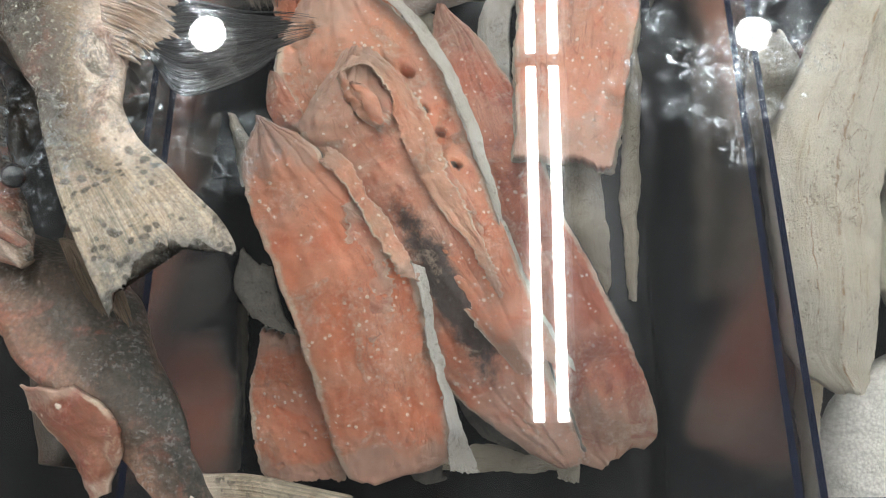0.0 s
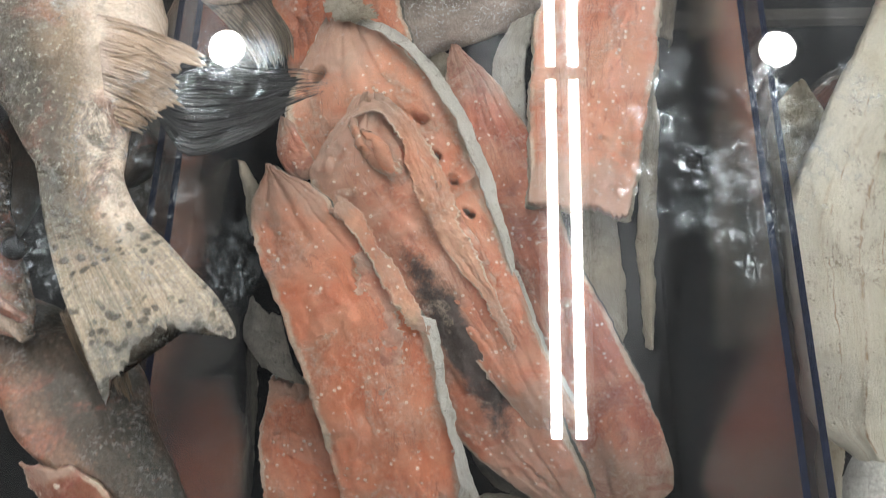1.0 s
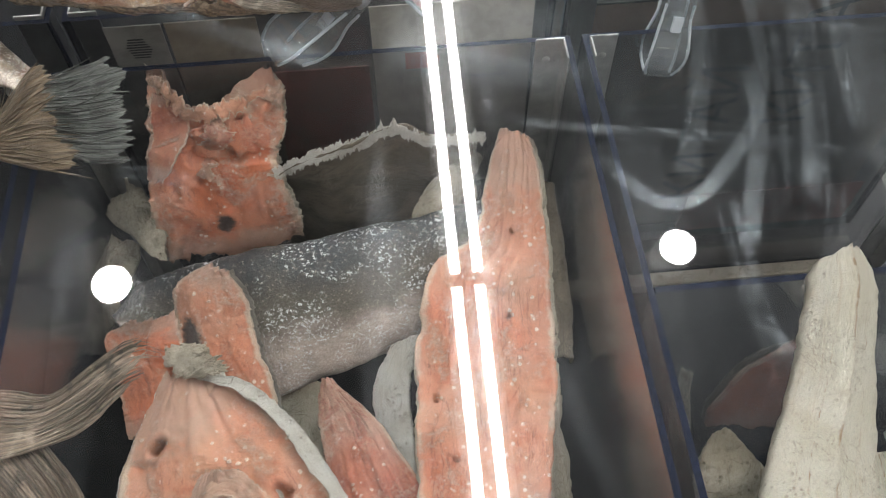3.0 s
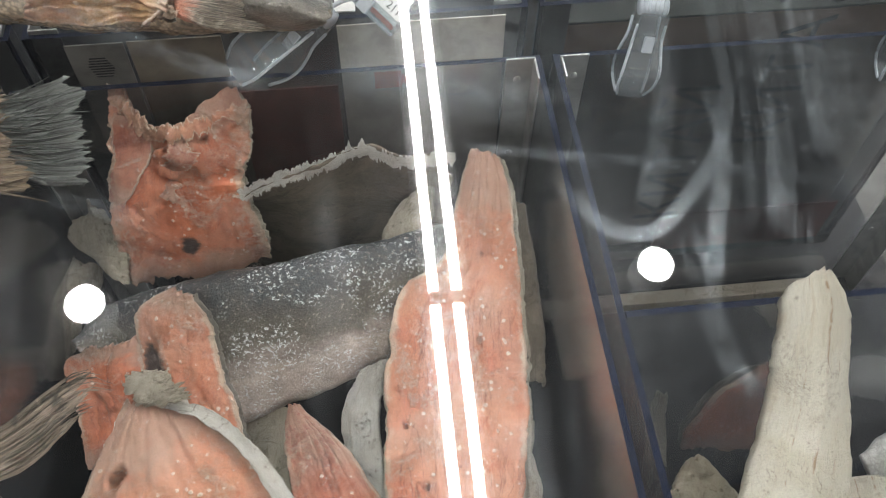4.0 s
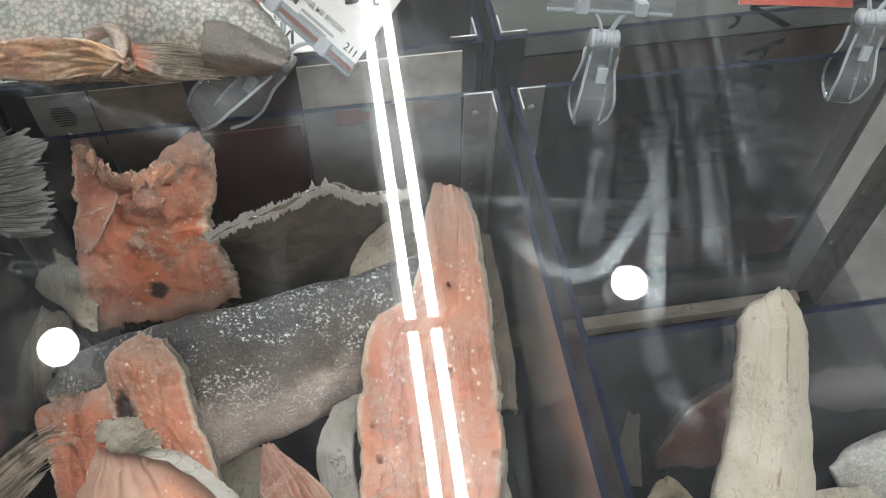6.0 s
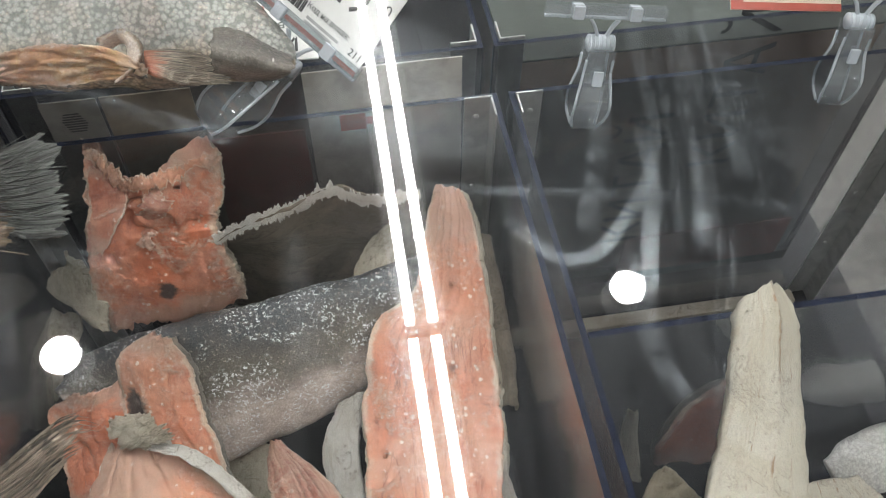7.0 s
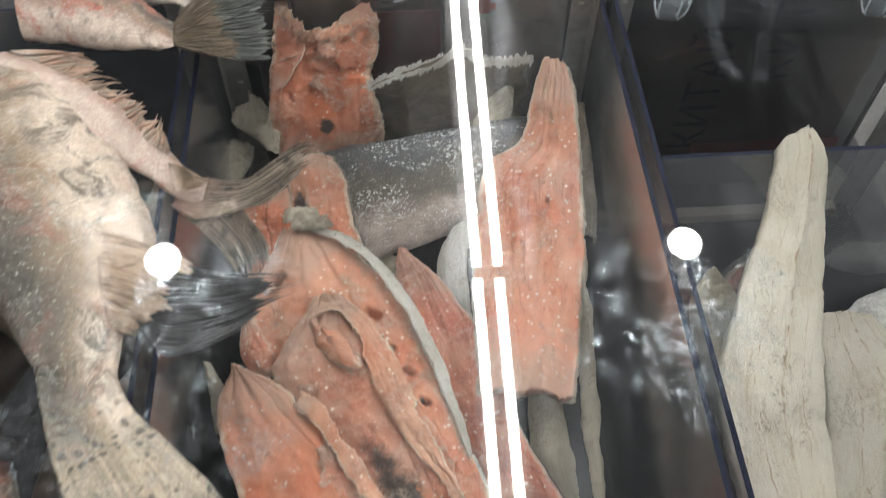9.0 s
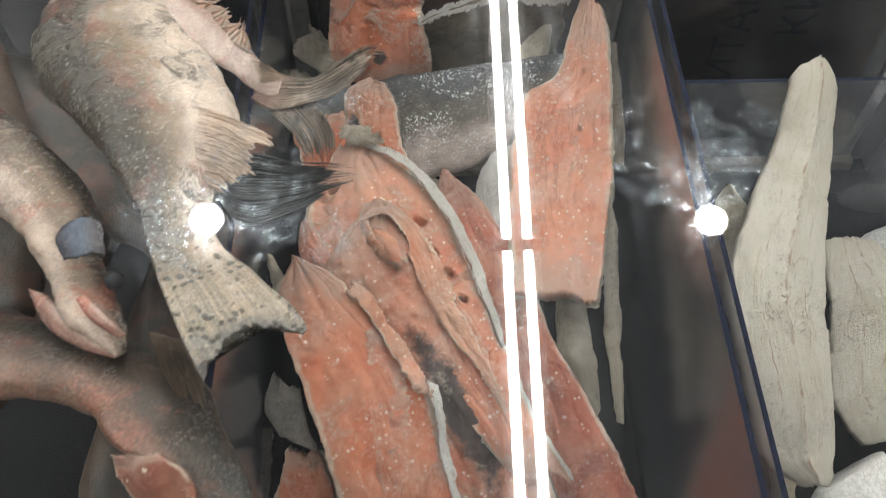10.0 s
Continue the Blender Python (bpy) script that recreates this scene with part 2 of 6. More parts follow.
def fin_mat(name, a, b, spot=0.0, root=None):
    """Fin membrane: rays along v, dark blotches, worn pale edges."""
    m = Nodes(name)
    p = m.coords("Object")
    u, v = uv_sep(m)
    rays = m.noise(m.coords("UV", (34, 0.9, 1)), 1.0, 6, 0.65, 0.35)
    rag = m.noise(p, 42, 6, 0.72, 0.8)
    col = m.mix(m.ramp(rays, 0.36, 0.64), a, b)
    col = m.mix(m.math("MULTIPLY", m.ramp(rag, 0.48, 0.62), 0.6), col, (a[0] * 0.4, a[1] * 0.38, a[2] * 0.36))
    col = m.mix(m.math("MULTIPLY", m.ramp(m.noise(p, 24, 5, 0.7, 1.0), 0.54, 0.66), 0.5), col, (a[0] * 1.3 + 0.06, a[1] * 1.3 + 0.06, a[2] * 1.3 + 0.06))
    if root:
        col = m.mix(m.math("MULTIPLY", m.ramp(m.math("ADD", v, m.math("MULTIPLY", rag, 0.5)), 0.62, 0.25), 0.9), col, root)
    if spot:
        k = m.math("MULTIPLY", m.ramp(m.noise(p, 105, 4, 0.6, 0.5), 0.55, 0.64), m.ramp(m.noise(p, 19, 3, 0.6, 0.5), 0.4, 0.58))
        col = m.mix(m.math("MULTIPLY", k, spot), col, (0.05, 0.045, 0.04))
    h = m.math("ADD", m.math("MULTIPLY", rays, 1.2), m.math("ADD", rag, m.math("MULTIPLY", m.noise(p, 300, 4, 0.7), 0.6)))
    return m.done(col, 0.4, m.bump(h, 0.9, 0.003))


def clear(name, tint, f0=0.04, smear=0.0, scratch=0.0, gloss_rough=0.0, milk=0.0):
    """Clear sheet: light passes straight, gloss grows towards grazing. smear: a greasy film that scatters the lamps' reflections."""
    m = Nodes(name)
    t = m.tree
    t.nodes.remove(m.bsdf)
    lw = t.nodes.new("ShaderNodeLayerWeight")
    lw.inputs["Blend"].default_value = 0.5
    f = m.math("ADD", m.math("MULTIPLY", m.math("POWER", lw.outputs["Facing"], 5.0), 1 - f0), f0)
    gloss = m.add("ShaderNodeBsdfGlossy", Color=(1, 1, 1, 1), Roughness=gloss_rough)
    thru = m.add("ShaderNodeBsdfTransparent", Color=(*tint, 1))
    mixed = m.add("ShaderNodeMixShader", Fac=f, i1=thru.outputs[0], i2=gloss.outputs[0])
    last = mixed.outputs[0]
    if milk:
        body = m.add("ShaderNodeBsdfDiffuse", Color=(0.66, 0.7, 0.76, 1))
        last = m.add("ShaderNodeMixShader", Fac=milk, i1=last, i2=body.outputs[0]).outputs[0]
    if smear or scratch:
        p = m.coords("Object", shift=False)
        if smear:
            wide = m.ramp(m.noise(p, 7, 4, 0.6, 1.5), 0.34, 0.7)
            wipe = m.ramp(m.noise(m.coords("Object", (38, 5, 5), shift=False), 1.0, 4, 0.6, 0.9), 0.48, 0.72)
            dots = m.ramp(m.noise(p, 130, 4, 0.75), 0.6, 0.72)
            film = m.math("ADD", 0.03, m.math("MULTIPLY", wide, m.math("ADD", m.math("MULTIPLY", wipe, 0.5), m.math("MULTIPLY", dots, 0.7), clamp=True)))
        else:
            film = m.math("ADD", 0.3, m.ramp(m.noise(m.coords("Object", (60, 60, 8), shift=False), 3.0, 5, 0.7), 0.6, 0.7))
        film = m.math("MULTIPLY", film, smear or scratch)
        haze = m.add("ShaderNodeBsdfGlossy", Color=(0.9, 0.94, 1, 1), Roughness=0.22)
        last = m.add("ShaderNodeMixShader", Fac=film, i1=last, i2=haze.outputs[0]).outputs[0]
    m.put(m.out.inputs["Surface"], last)
    return m.mat


def plain(name, col, rough=0.5, metal=0.0, vary=0.15, scale=40, bump=0.3, spec=0.5):
    m = Nodes(name)
    p = m.coords("Object")
    n = m.noise(p, scale, 5, 0.6, 0.3)
    f = m.noise(p, scale * 9, 3, 0.6)
    c = m.mix(m.ramp(n, 0.35, 0.7), col, tuple(x * (1 - vary * 2) for x in col))
    return m.done(c, m.math("ADD", rough, m.math("MULTIPLY", n, 0.15)), m.bump(m.math("ADD", n, f), bump, 0.0008), metal, spec)


def glow(name, col, power):
    m = Nodes(name)
    m.tree.nodes.remove(m.bsdf)
    e = m.add("ShaderNodeEmission", Color=(*col, 1), Strength=power)
    m.put(m.out.inputs["Surface"], e.outputs[0])
    return m.mat


SALMON = flesh("cured_salmon_flesh", (0.60, 0.195, 0.10), (0.60, 0.27, 0.17), (0.42, 0.13, 0.075))
SALMON_STAINED = flesh("cured_salmon_flesh_stained", (0.56, 0.2, 0.115), (0.52, 0.29, 0.21), (0.36, 0.14, 0.09), stain=(0.46, 0.56, 0.2, 0.22))
SALMON_PALE = flesh("cured_salmon_flesh_pale", (0.60, 0.228, 0.135), (0.62, 0.3, 0.195), (0.47, 0.18, 0.11), rim=0.04)
SALMON_DARK = flesh("cured_salmon_flesh_dark", (0.46, 0.15, 0.095), (0.52, 0.22, 0.14), (0.27, 0.07, 0.045), red=0.55)
SALMON_HEAD = flesh("cured_salmon_flesh_blotched", (0.60, 0.18, 0.085), (0.57, 0.24, 0.15), (0.40, 0.14, 0.085), red=0.25, stain=(0.5, 0.78, 0.07, 0.06))
SALMON_TONGUE = flesh("cured_salmon_flesh_bruised", (0.58, 0.22, 0.125), (0.60, 0.28, 0.18), (0.43, 0.16, 0.1), stain=(0.2, 0.45, 0.14, 0.14))
FLAP = flesh("dried_belly_flap", (0.2, 0.065, 0.035), (0.26, 0.11, 0.065), (0.1, 0.03, 0.02), red=0.5, dry_amount=0.1)
SALMON_LIP = flesh("dried_salmon_lip", (0.55, 0.255, 0.16), (0.6, 0.35, 0.245), (0.42, 0.18, 0.115), rim=0.08, dry_amount=0.45)
SALMON_CRUST = flesh("crusted_salmon_scar", (0.5, 0.2, 0.13), (0.6, 0.42, 0.33), (0.3, 0.11, 0.075), red=0.45, dry_amount=0.6)
AMBER = flesh("amber_belly_cavity", (0.4, 0.22, 0.1), (0.56, 0.4, 0.24), (0.2, 0.09, 0.045), red=0.35, dry_amount=0.2)
SKIN_GREY = hide("dried_fish_skin_grey", (0.16, 0.15, 0.135), (0.25, 0.23, 0.2), (0.1, 0.095, 0.09))
SKIN_BEIGE = hide("dried_fish_skin_beige", (0.42, 0.37, 0.29), (0.55, 0.5, 0.41), (0.28, 0.23, 0.17))
SKIN_BROWN = hide("dried_fish_skin_brown", (0.17, 0.14, 0.105), (0.27, 0.225, 0.17), (0.1, 0.08, 0.06))
RIND = hide("dried_white_rind", (0.68, 0.65, 0.59), (0.78, 0.76, 0.72), (0.55, 0.49, 0.41))
STOCKFISH = hide("salted_white_flesh", (0.72, 0.665, 0.55), (0.78, 0.73, 0.63), (0.62, 0.52, 0.385), 0.65, 0.3, 1.0, 1.6)
STOCK_TAN = hide("salted_tan_flesh", (0.47, 0.41, 0.31), (0.55, 0.5, 0.41), (0.3, 0.23, 0.15), 0.55, 0.3)
HALF_SKIN = body_skin("salted_trout_skin", (0.04, 0.045, 0.052), (0.13, 0.115, 0.095), (0.56, 0.47, 0.42), salt=1.0, lo=0.26, hi=0.56, wash_amount=0.0, blot_amount=0.3, mottle=0.3)
BELLY_SKIN = body_skin("pale_belly_skin", (0.045, 0.038, 0.028), (0.25, 0.185, 0.135), (0.68, 0.58, 0.51), blush=0.2, salt=0.3, lo=0.44, hi=0.62, rough=0.28, blot_amount=0.85, wash_amount=0.35)
BELLY_TAIL = body_skin("pale_belly_skin_with_tail", (0.045, 0.038, 0.03), (0.27, 0.195, 0.135), (0.74, 0.61, 0.505), blush=0.25, salt=0.1, lo=0.42, hi=0.59, rough=0.26, blot_amount=0.9, wash_amount=0.2, mottle=0.24, fin=0.72)
PINK_PALE = body_skin("pale_pink_fish_skin", (0.3, 0.19, 0.15), (0.56, 0.43, 0.37), (0.62, 0.5, 0.44), blush=0.5, lo=0.2, hi=0.6, salt=0.2, blot_amount=0.4, mottle=0.25, rough=0.28)
PINK_SKIN = body_skin("pink_fish_skin", (0.05, 0.04, 0.032), (0.28, 0.17, 0.12), (0.6, 0.47, 0.4), blush=0.9, lo=0.42, hi=0.66, salt=0.35, blot_amount=0.9, spot=0.4)
BRONZE_SKIN = body_skin("bronze_fish_skin", (0.014, 0.015, 0.013), (0.048, 0.032, 0.022), (0.22, 0.12, 0.08), scale_amount=0.35, scale_size=300.0, blush=0.35, spot=0.4, lo=0.42, hi=0.74, wash_amount=0.2, salt=0.15)
SILVER_SKIN = body_skin("silver_fish_skin", (0.1, 0.106, 0.1), (0.33, 0.335, 0.315), (0.55, 0.43, 0.32), blush=0.12, lo=0.2, hi=0.8, rough=0.22, wash_amount=0.1, blot_amount=0.35, mottle=0.25, scale_amount=0.55, scale_size=260.0)
HEAD_SKIN = body_skin("dried_fish_head_skin", (0.06, 0.052, 0.042), (0.25, 0.185, 0.14), (0.56, 0.43, 0.35), blush=0.45, lo=0.4, hi=0.75, rough=0.2, salt=0.2, scale_amount=0.15, mottle=0.3)
JAW_SKIN = body_skin("dark_red_jaw_skin", (0.18, 0.085, 0.07), (0.38, 0.22, 0.175), (0.5, 0.36, 0.3), blush=0.6, lo=0.3, hi=0.7, rough=0.2)
WHITE_SKIN = body_skin("whitish_fish_skin", (0.5, 0.49, 0.46), (0.64, 0.63, 0.59), (0.7, 0.68, 0.64), lo=0.2, hi=0.5, mottle=0.15, blot_amount=0.25, scale_amount=0.35, scale_size=300.0)
FIN_SPOT = fin_mat("spotted_tail_fin", (0.42, 0.34, 0.25), (0.17, 0.155, 0.125), 0.85, (0.64, 0.54, 0.45))
FIN_DARK = fin_mat("dark_tail_fin", (0.05, 0.05, 0.055), (0.13, 0.13, 0.135))
FIN_BROWN = fin_mat("brown_tail_fin", (0.17, 0.12, 0.075), (0.085, 0.06, 0.04))
FIN_GREY = fin_mat("grey_tail_fin", (0.17, 0.178, 0.168), (0.022, 0.023, 0.022))
FIN_BEIGE = fin_mat("beige_fin", (0.6, 0.47, 0.37), (0.45, 0.31, 0.21), 0.0, (0.66, 0.55, 0.48))
FIN_RED = fin_mat("reddish_fin", (0.5, 0.3, 0.22), (0.42, 0.35, 0.28), 0.0, (0.5, 0.42, 0.36))
# skin of the filler fish: shade deep in the heap put into its colour
GAP_SHADE_SKIN = body_skin("gap_shade_fish_skin", (0.016, 0.015, 0.014), (0.035, 0.03, 0.026), (0.09, 0.062, 0.045), blush=0.2, lo=0.3, hi=0.7)
SILVER_DARK = body_skin("dark_gill_skin", (0.08, 0.075, 0.07), (0.16, 0.145, 0.125), (0.25, 0.2, 0.17), lo=0.3, hi=0.7)
GILL = body_skin("blue_grey_gill", (0.03, 0.038, 0.06), (0.09, 0.11, 0.15), (0.13, 0.12, 0.13), salt=0.7, rough=0.1, lo=0.3, hi=0.7)
EYE_MAT = plain("dark_fish_eye", (0.03, 0.03, 0.035), 0.1)
FIN_STRIPED = fin_mat("striped_pectoral_fin", (0.5, 0.42, 0.34), (0.1, 0.095, 0.085), 0.0, (0.55, 0.2, 0.12))
FIN_PINK = fin_mat("pinkish_tail_fin", (0.42, 0.33, 0.26), (0.09, 0.075, 0.06), 0.8, (0.55, 0.38, 0.32))

ACRYLIC_SIDE = clear("scuffed_smoky_acrylic", (0.77, 0.77, 0.785), 0.055, scratch=0.16, gloss_rough=0.19, milk=0.028)
ACRYLIC_HAZY = clear("hazy_scuffed_acrylic", (0.8, 0.8, 0.81), 0.055, scratch=0.14, gloss_rough=0.08, milk=0.1)
ACRYLIC = clear("smoky_acrylic", (0.77, 0.77, 0.785), 0.055, scratch=0.14, gloss_rough=0.05, milk=0.008)
LID = clear("smeared_lid_glass", (0.97, 0.985, 0.98), 0.045, smear=0.042)
CLIP = clear("clear_clip_plastic", (0.86, 0.88, 0.88), 0.12, gloss_rough=0.06, milk=0.09)
# half-white body: paints the jaws' edge highlights, also used for the clips' small parts
CLIP_MILKY = clear("milky_clip_and_edge_glint", (0.9, 0.92, 0.92), 0.2, gloss_rough=0.1, milk=0.5)
EDGE = plain("acrylic_cut_edge", (0.010, 0.014, 0.032), 0.5, 0, 0.3, 200, 0.3, 0.08)
TRAY = plain("black_tray_plastic", (0.011, 0.0115, 0.013), 0.5, 0, 0.2, 30, 0.3, 0.25)
STEEL = plain("brushed_steel_angle", (0.5, 0.5, 0.49), 0.35, 0.85, 0.12, 60)
RAIL = hide("rust_stained_rail", (0.33, 0.29, 0.23), (0.4, 0.36, 0.3), (0.16, 0.09, 0.05))
CEILING = plain("ceiling_paint", (0.2, 0.205, 0.21), 0.8)
WALL = plain("shop_wall_paint", (0.3, 0.29, 0.28), 0.8)
FLOOR = plain("shop_floor_tile", (0.3, 0.29, 0.27), 0.35)
LAMP_HOUSING = plain("white_lamp_housing", (0.75, 0.75, 0.75), 0.4)
STRIP_GLOW = glow("led_strip_light", (1.0, 0.985, 0.96), STRIP_POWER)
SPOT_GLOW = glow("downlight_light", (1.0, 0.98, 0.95), SPOT_POWER)


# ---------------------------------------------------------------- mesh helpers
def finish(name, bm, mats, parent=None, label="", smooth=True):
    me = bpy.data.meshes.new(name)
    bmesh.ops.recalc_face_normals(bm, faces=bm.faces)
    bm.to_mesh(me)
    bm.free()
    for mt in mats if isinstance(mats, (list, tuple)) else [mats]:
        me.materials.append(mt)
    if smooth:
        me.polygons.foreach_set("use_smooth", [True] * len(me.polygons))
    ob = new(name, me)
    if parent is not None:
        ob.parent = parent
    if label:
        ob["label"] = label
    return ob


def part(name, bm, mats, parent, label="", smooth=True):
    return finish(name, bm, mats, parent, label, smooth)


def box(bm, a, b, mat=0, bevel=0.0):
    """Axis-aligned block between two corners."""
    v = [bm.verts.new((x, y, z)) for x in (a[0], b[0]) for y in (a[1], b[1]) for z in (a[2], b[2])]
    fs = [bm.faces.new([v[i] for i in q]) for q in ((0, 1, 3, 2), (4, 6, 7, 5), (0, 4, 5, 1), (2, 3, 7, 6), (0, 2, 6, 4), (1, 5, 7, 3))]
    for f in fs:
        f.material_index = mat
    if bevel:
        es = list({e for f in fs for e in f.edges})
        bmesh.ops.bevel(bm, geom=es, offset=bevel, segments=2, affect="EDGES", profile=0.5, material=-1)
    return fs


def block(name, a, b, mat, parent=None, bevel=0.0, label=""):
    bm = bmesh.new()
    box(bm, a, b, 0, bevel)
    return finish(name, bm, mat, parent, label, False)


def empty(name, at=(0, 0, 0)):
    e = new(name)
    e.location = at
    e.empty_display_size = 0.02
    return e


def spline(rows, n):
    """Catmull-Rom through the rows (left edge xyz, right edge xyz), n samples evenly spaced along the length."""
    P = np.array(rows, float)
    P = np.vstack([2 * P[0] - P[1], P, 2 * P[-1] - P[-2]])
    dense = []
    k = len(rows) - 1
    for i in range(k):
        p0, p1, p2, p3 = P[i:i + 4]
        for s in np.linspace(0, 1, 24, endpoint=False):
            dense.append(0.5 * (2 * p1 + (p2 - p0) * s + (2 * p0 - 5 * p1 + 4 * p2 - p3) * s * s + (3 * p1 - p0 - 3 * p2 + p3) * s ** 3))
    dense.append(P[-2])
    dense = np.array(dense)
    mid = (dense[:, :3] + dense[:, 3:]) / 2
    d = np.append(0, np.cumsum(np.linalg.norm(np.diff(mid, axis=0), axis=1)))
    t = np.linspace(0, d[-1], n)
    return np.array([[np.interp(x, d, dense[:, j]) for j in range(6)] for x in t])


def nz(p, s, seed):
    return noise.noise(Vector((p[0] * s + seed * 3.1, p[1] * s - seed * 1.7, p[2] * s + seed)))


def sheet(rows, n, m, seed, arch=0.006, ragged=0.004, wave=0.004, thick=0.008, thin=0.35, ends=0.006, grow=0.0, sink=0.0, ridge=0.0, curl=0.0, fold=0.0, pits=0.0, torn=(0, 0), holes=(), notch=(), fuzz=0.0):
    """A bent slab of flesh or skin: two ragged long edges, an arched upper face, a thinner border. Returns a bmesh with UVs."""
    S = spline(rows, n)
    mid = (S[:, :3] + S[:, 3:]) / 2
    tang = np.gradient(mid, axis=0)
    top, bot = [], []
    for i in range(n):
        L, R = S[i, :3], S[i, 3:]
        w = np.linalg.norm(R - L) or 1e-6
        ac = (R - L) / w
        tg = tang[i] / (np.linalg.norm(tang[i]) or 1)
        nr = np.cross(ac, tg)
        nr /= np.linalg.norm(nr) or 1
        if nr[2] < 0:
            nr = -nr
        el = ragged * (0.6 * nz(L, 20, seed) + 0.25 * nz(L, 95, seed) + 0.22 * nz(L, 280, seed) + 0.2 * nz(L, 560, seed)) + grow
        er = ragged * (0.6 * nz(R, 20, seed + 5) + 0.25 * nz(R, 95, seed + 5) + 0.22 * nz(R, 280, seed + 5) + 0.2 * nz(R, 560, seed + 5)) + grow
        if fuzz:
            el += fuzz * (abs(nz(L, 420, seed + 21)) + 0.8 * max(0.0, nz(L, 150, seed + 22)))
            er += fuzz * (abs(nz(R, 420, seed + 23)) + 0.8 * max(0.0, nz(R, 150, seed + 24)))
        el -= ragged * 1.3 * max(0.0, nz(L, 38, seed + 11) - 0.25)
        er -= ragged * 1.3 * max(0.0, nz(R, 38, seed + 13) - 0.25)
        L2, R2 = L - ac * min(el, w), R + ac * min(er, w)
        rt, rb = [], []
        for j in range(m):
            u = j / (m - 1)
            c = 2 * u - 1
            p = L2 + (R2 - L2) * u
            k = 1 - abs(c) ** 2.5
            for sgn, far in ((-1, i), (1, n - 1 - i)):
                fade = math.exp(-(far / (n * 0.07)) ** 2)
                if fade > 0.01:
                    q = (u * w * 1.0, seed * 0.7 + sgn, 0.3)
                    p = p + tg * sgn * ends * fade * (1.1 * nz(q, 38, seed) + 0.35 * nz(q, 120, seed) + 0.5 * fade ** 4 * nz(q, 330, seed))
            if notch:
                p = p + tg * math.exp(-(i / (n * 0.22)) ** 2) * float(np.interp(u, [a for a, _ in notch], [b for _, b in notch]))
            up = arch * (1 - c * c) + wave * (nz(p, 16, seed) + 0.45 * nz(p, 48, seed + 2) + 0.26 * nz(p, 130, seed) + 0.12 * nz(p, 310, seed)) + ridge * math.exp(-(c / 0.1) ** 2) + curl * abs(c) ** 4
            if fold:
                q = (u * 4.2 + 0.8 * nz(p, 9, seed), i / (n - 1) * 1.5, seed)
                up -= fold * k * max(0.0, 1 - abs(noise.noise(Vector(q))) * 9) * max(0.0, 0.4 + nz(p, 14, seed + 9))
                up += 0.5 * fold * noise.noise(Vector((u * 5, i / (n - 1) * 3.5, seed + 4)))
            if pits:
                up -= pits * max(0.0, noise.noise(Vector(p) * 85 + Vector((seed, 0, 0))) - 0.5) * 2
            v = i / (n - 1)
            if torn[0] <= v <= torn[1] and torn[1] > 0:
                g = noise.noise(Vector(p) * 42 + Vector((seed, 7, 0))) + 0.5 * noise.noise(Vector(p) * 120)
                up -= 0.009 * max(0.0, min(1.0, g * 6)) * math.sin(math.pi * (v - torn[0]) / (torn[1] - torn[0])) ** 0.5
            for hu, hv, hr in holes:
                q = math.hypot((u - hu) * w, (v - hv) * n * np.linalg.norm(tang[i])) / (0.5 * hr) * (1 + 0.4 * nz(p, 150, seed))
                up -= 0.022 * max(0.0, min(1.0, 4.0 - 4.0 * q)) - 0.0015 * math.exp(-((q - 1.3) / 0.4) ** 2)
            th = thick * (thin + (1 - thin) * k)
            rt.append((p + nr * (up - sink), (u, i / (n - 1))))
            rb.append((p + nr * (up - sink - th), (u, i / (n - 1))))
        top.append(rt)
        bot.append(rb)
    bm = bmesh.new()
    uvl = bm.loops.layers.uv.new("UVMap")
    vt = [[bm.verts.new(p) for p, _ in r] for r in top]
    vb = [[bm.verts.new(p) for p, _ in r] for r in bot]

    def quad(vs, uvs):
        f = bm.faces.new(vs)
        for lp, q in zip(f.loops, uvs):
            lp[uvl].uv = q
    T = [[q for _, q in r] for r in top]
    for i in range(n - 1):
        for j in range(m - 1):
            ids = ((i, j), (i, j + 1), (i + 1, j + 1), (i + 1, j))
            quad([vt[a][b] for a, b in ids], [T[a][b] for a, b in ids])
            quad([vb[a][b] for a, b in reversed(ids)], [T[a][b] for a, b in reversed(ids)])
    ring = [(0, j) for j in range(m - 1)] + [(i, m - 1) for i in range(n - 1)] + [(n - 1, j) for j in range(m - 1, 0, -1)] + [(i, 0) for i in range(n - 1, 0, -1)]
    for a, b in zip(ring, ring[1:] + ring[:1]):
        quad([vt[b[0]][b[1]], vt[a[0]][a[1]], vb[a[0]][a[1]], vb[b[0]][b[1]]], [T[b[0]][b[1]], T[a[0]][a[1]], T[a[0]][a[1]], T[b[0]][b[1]]])
    return bm


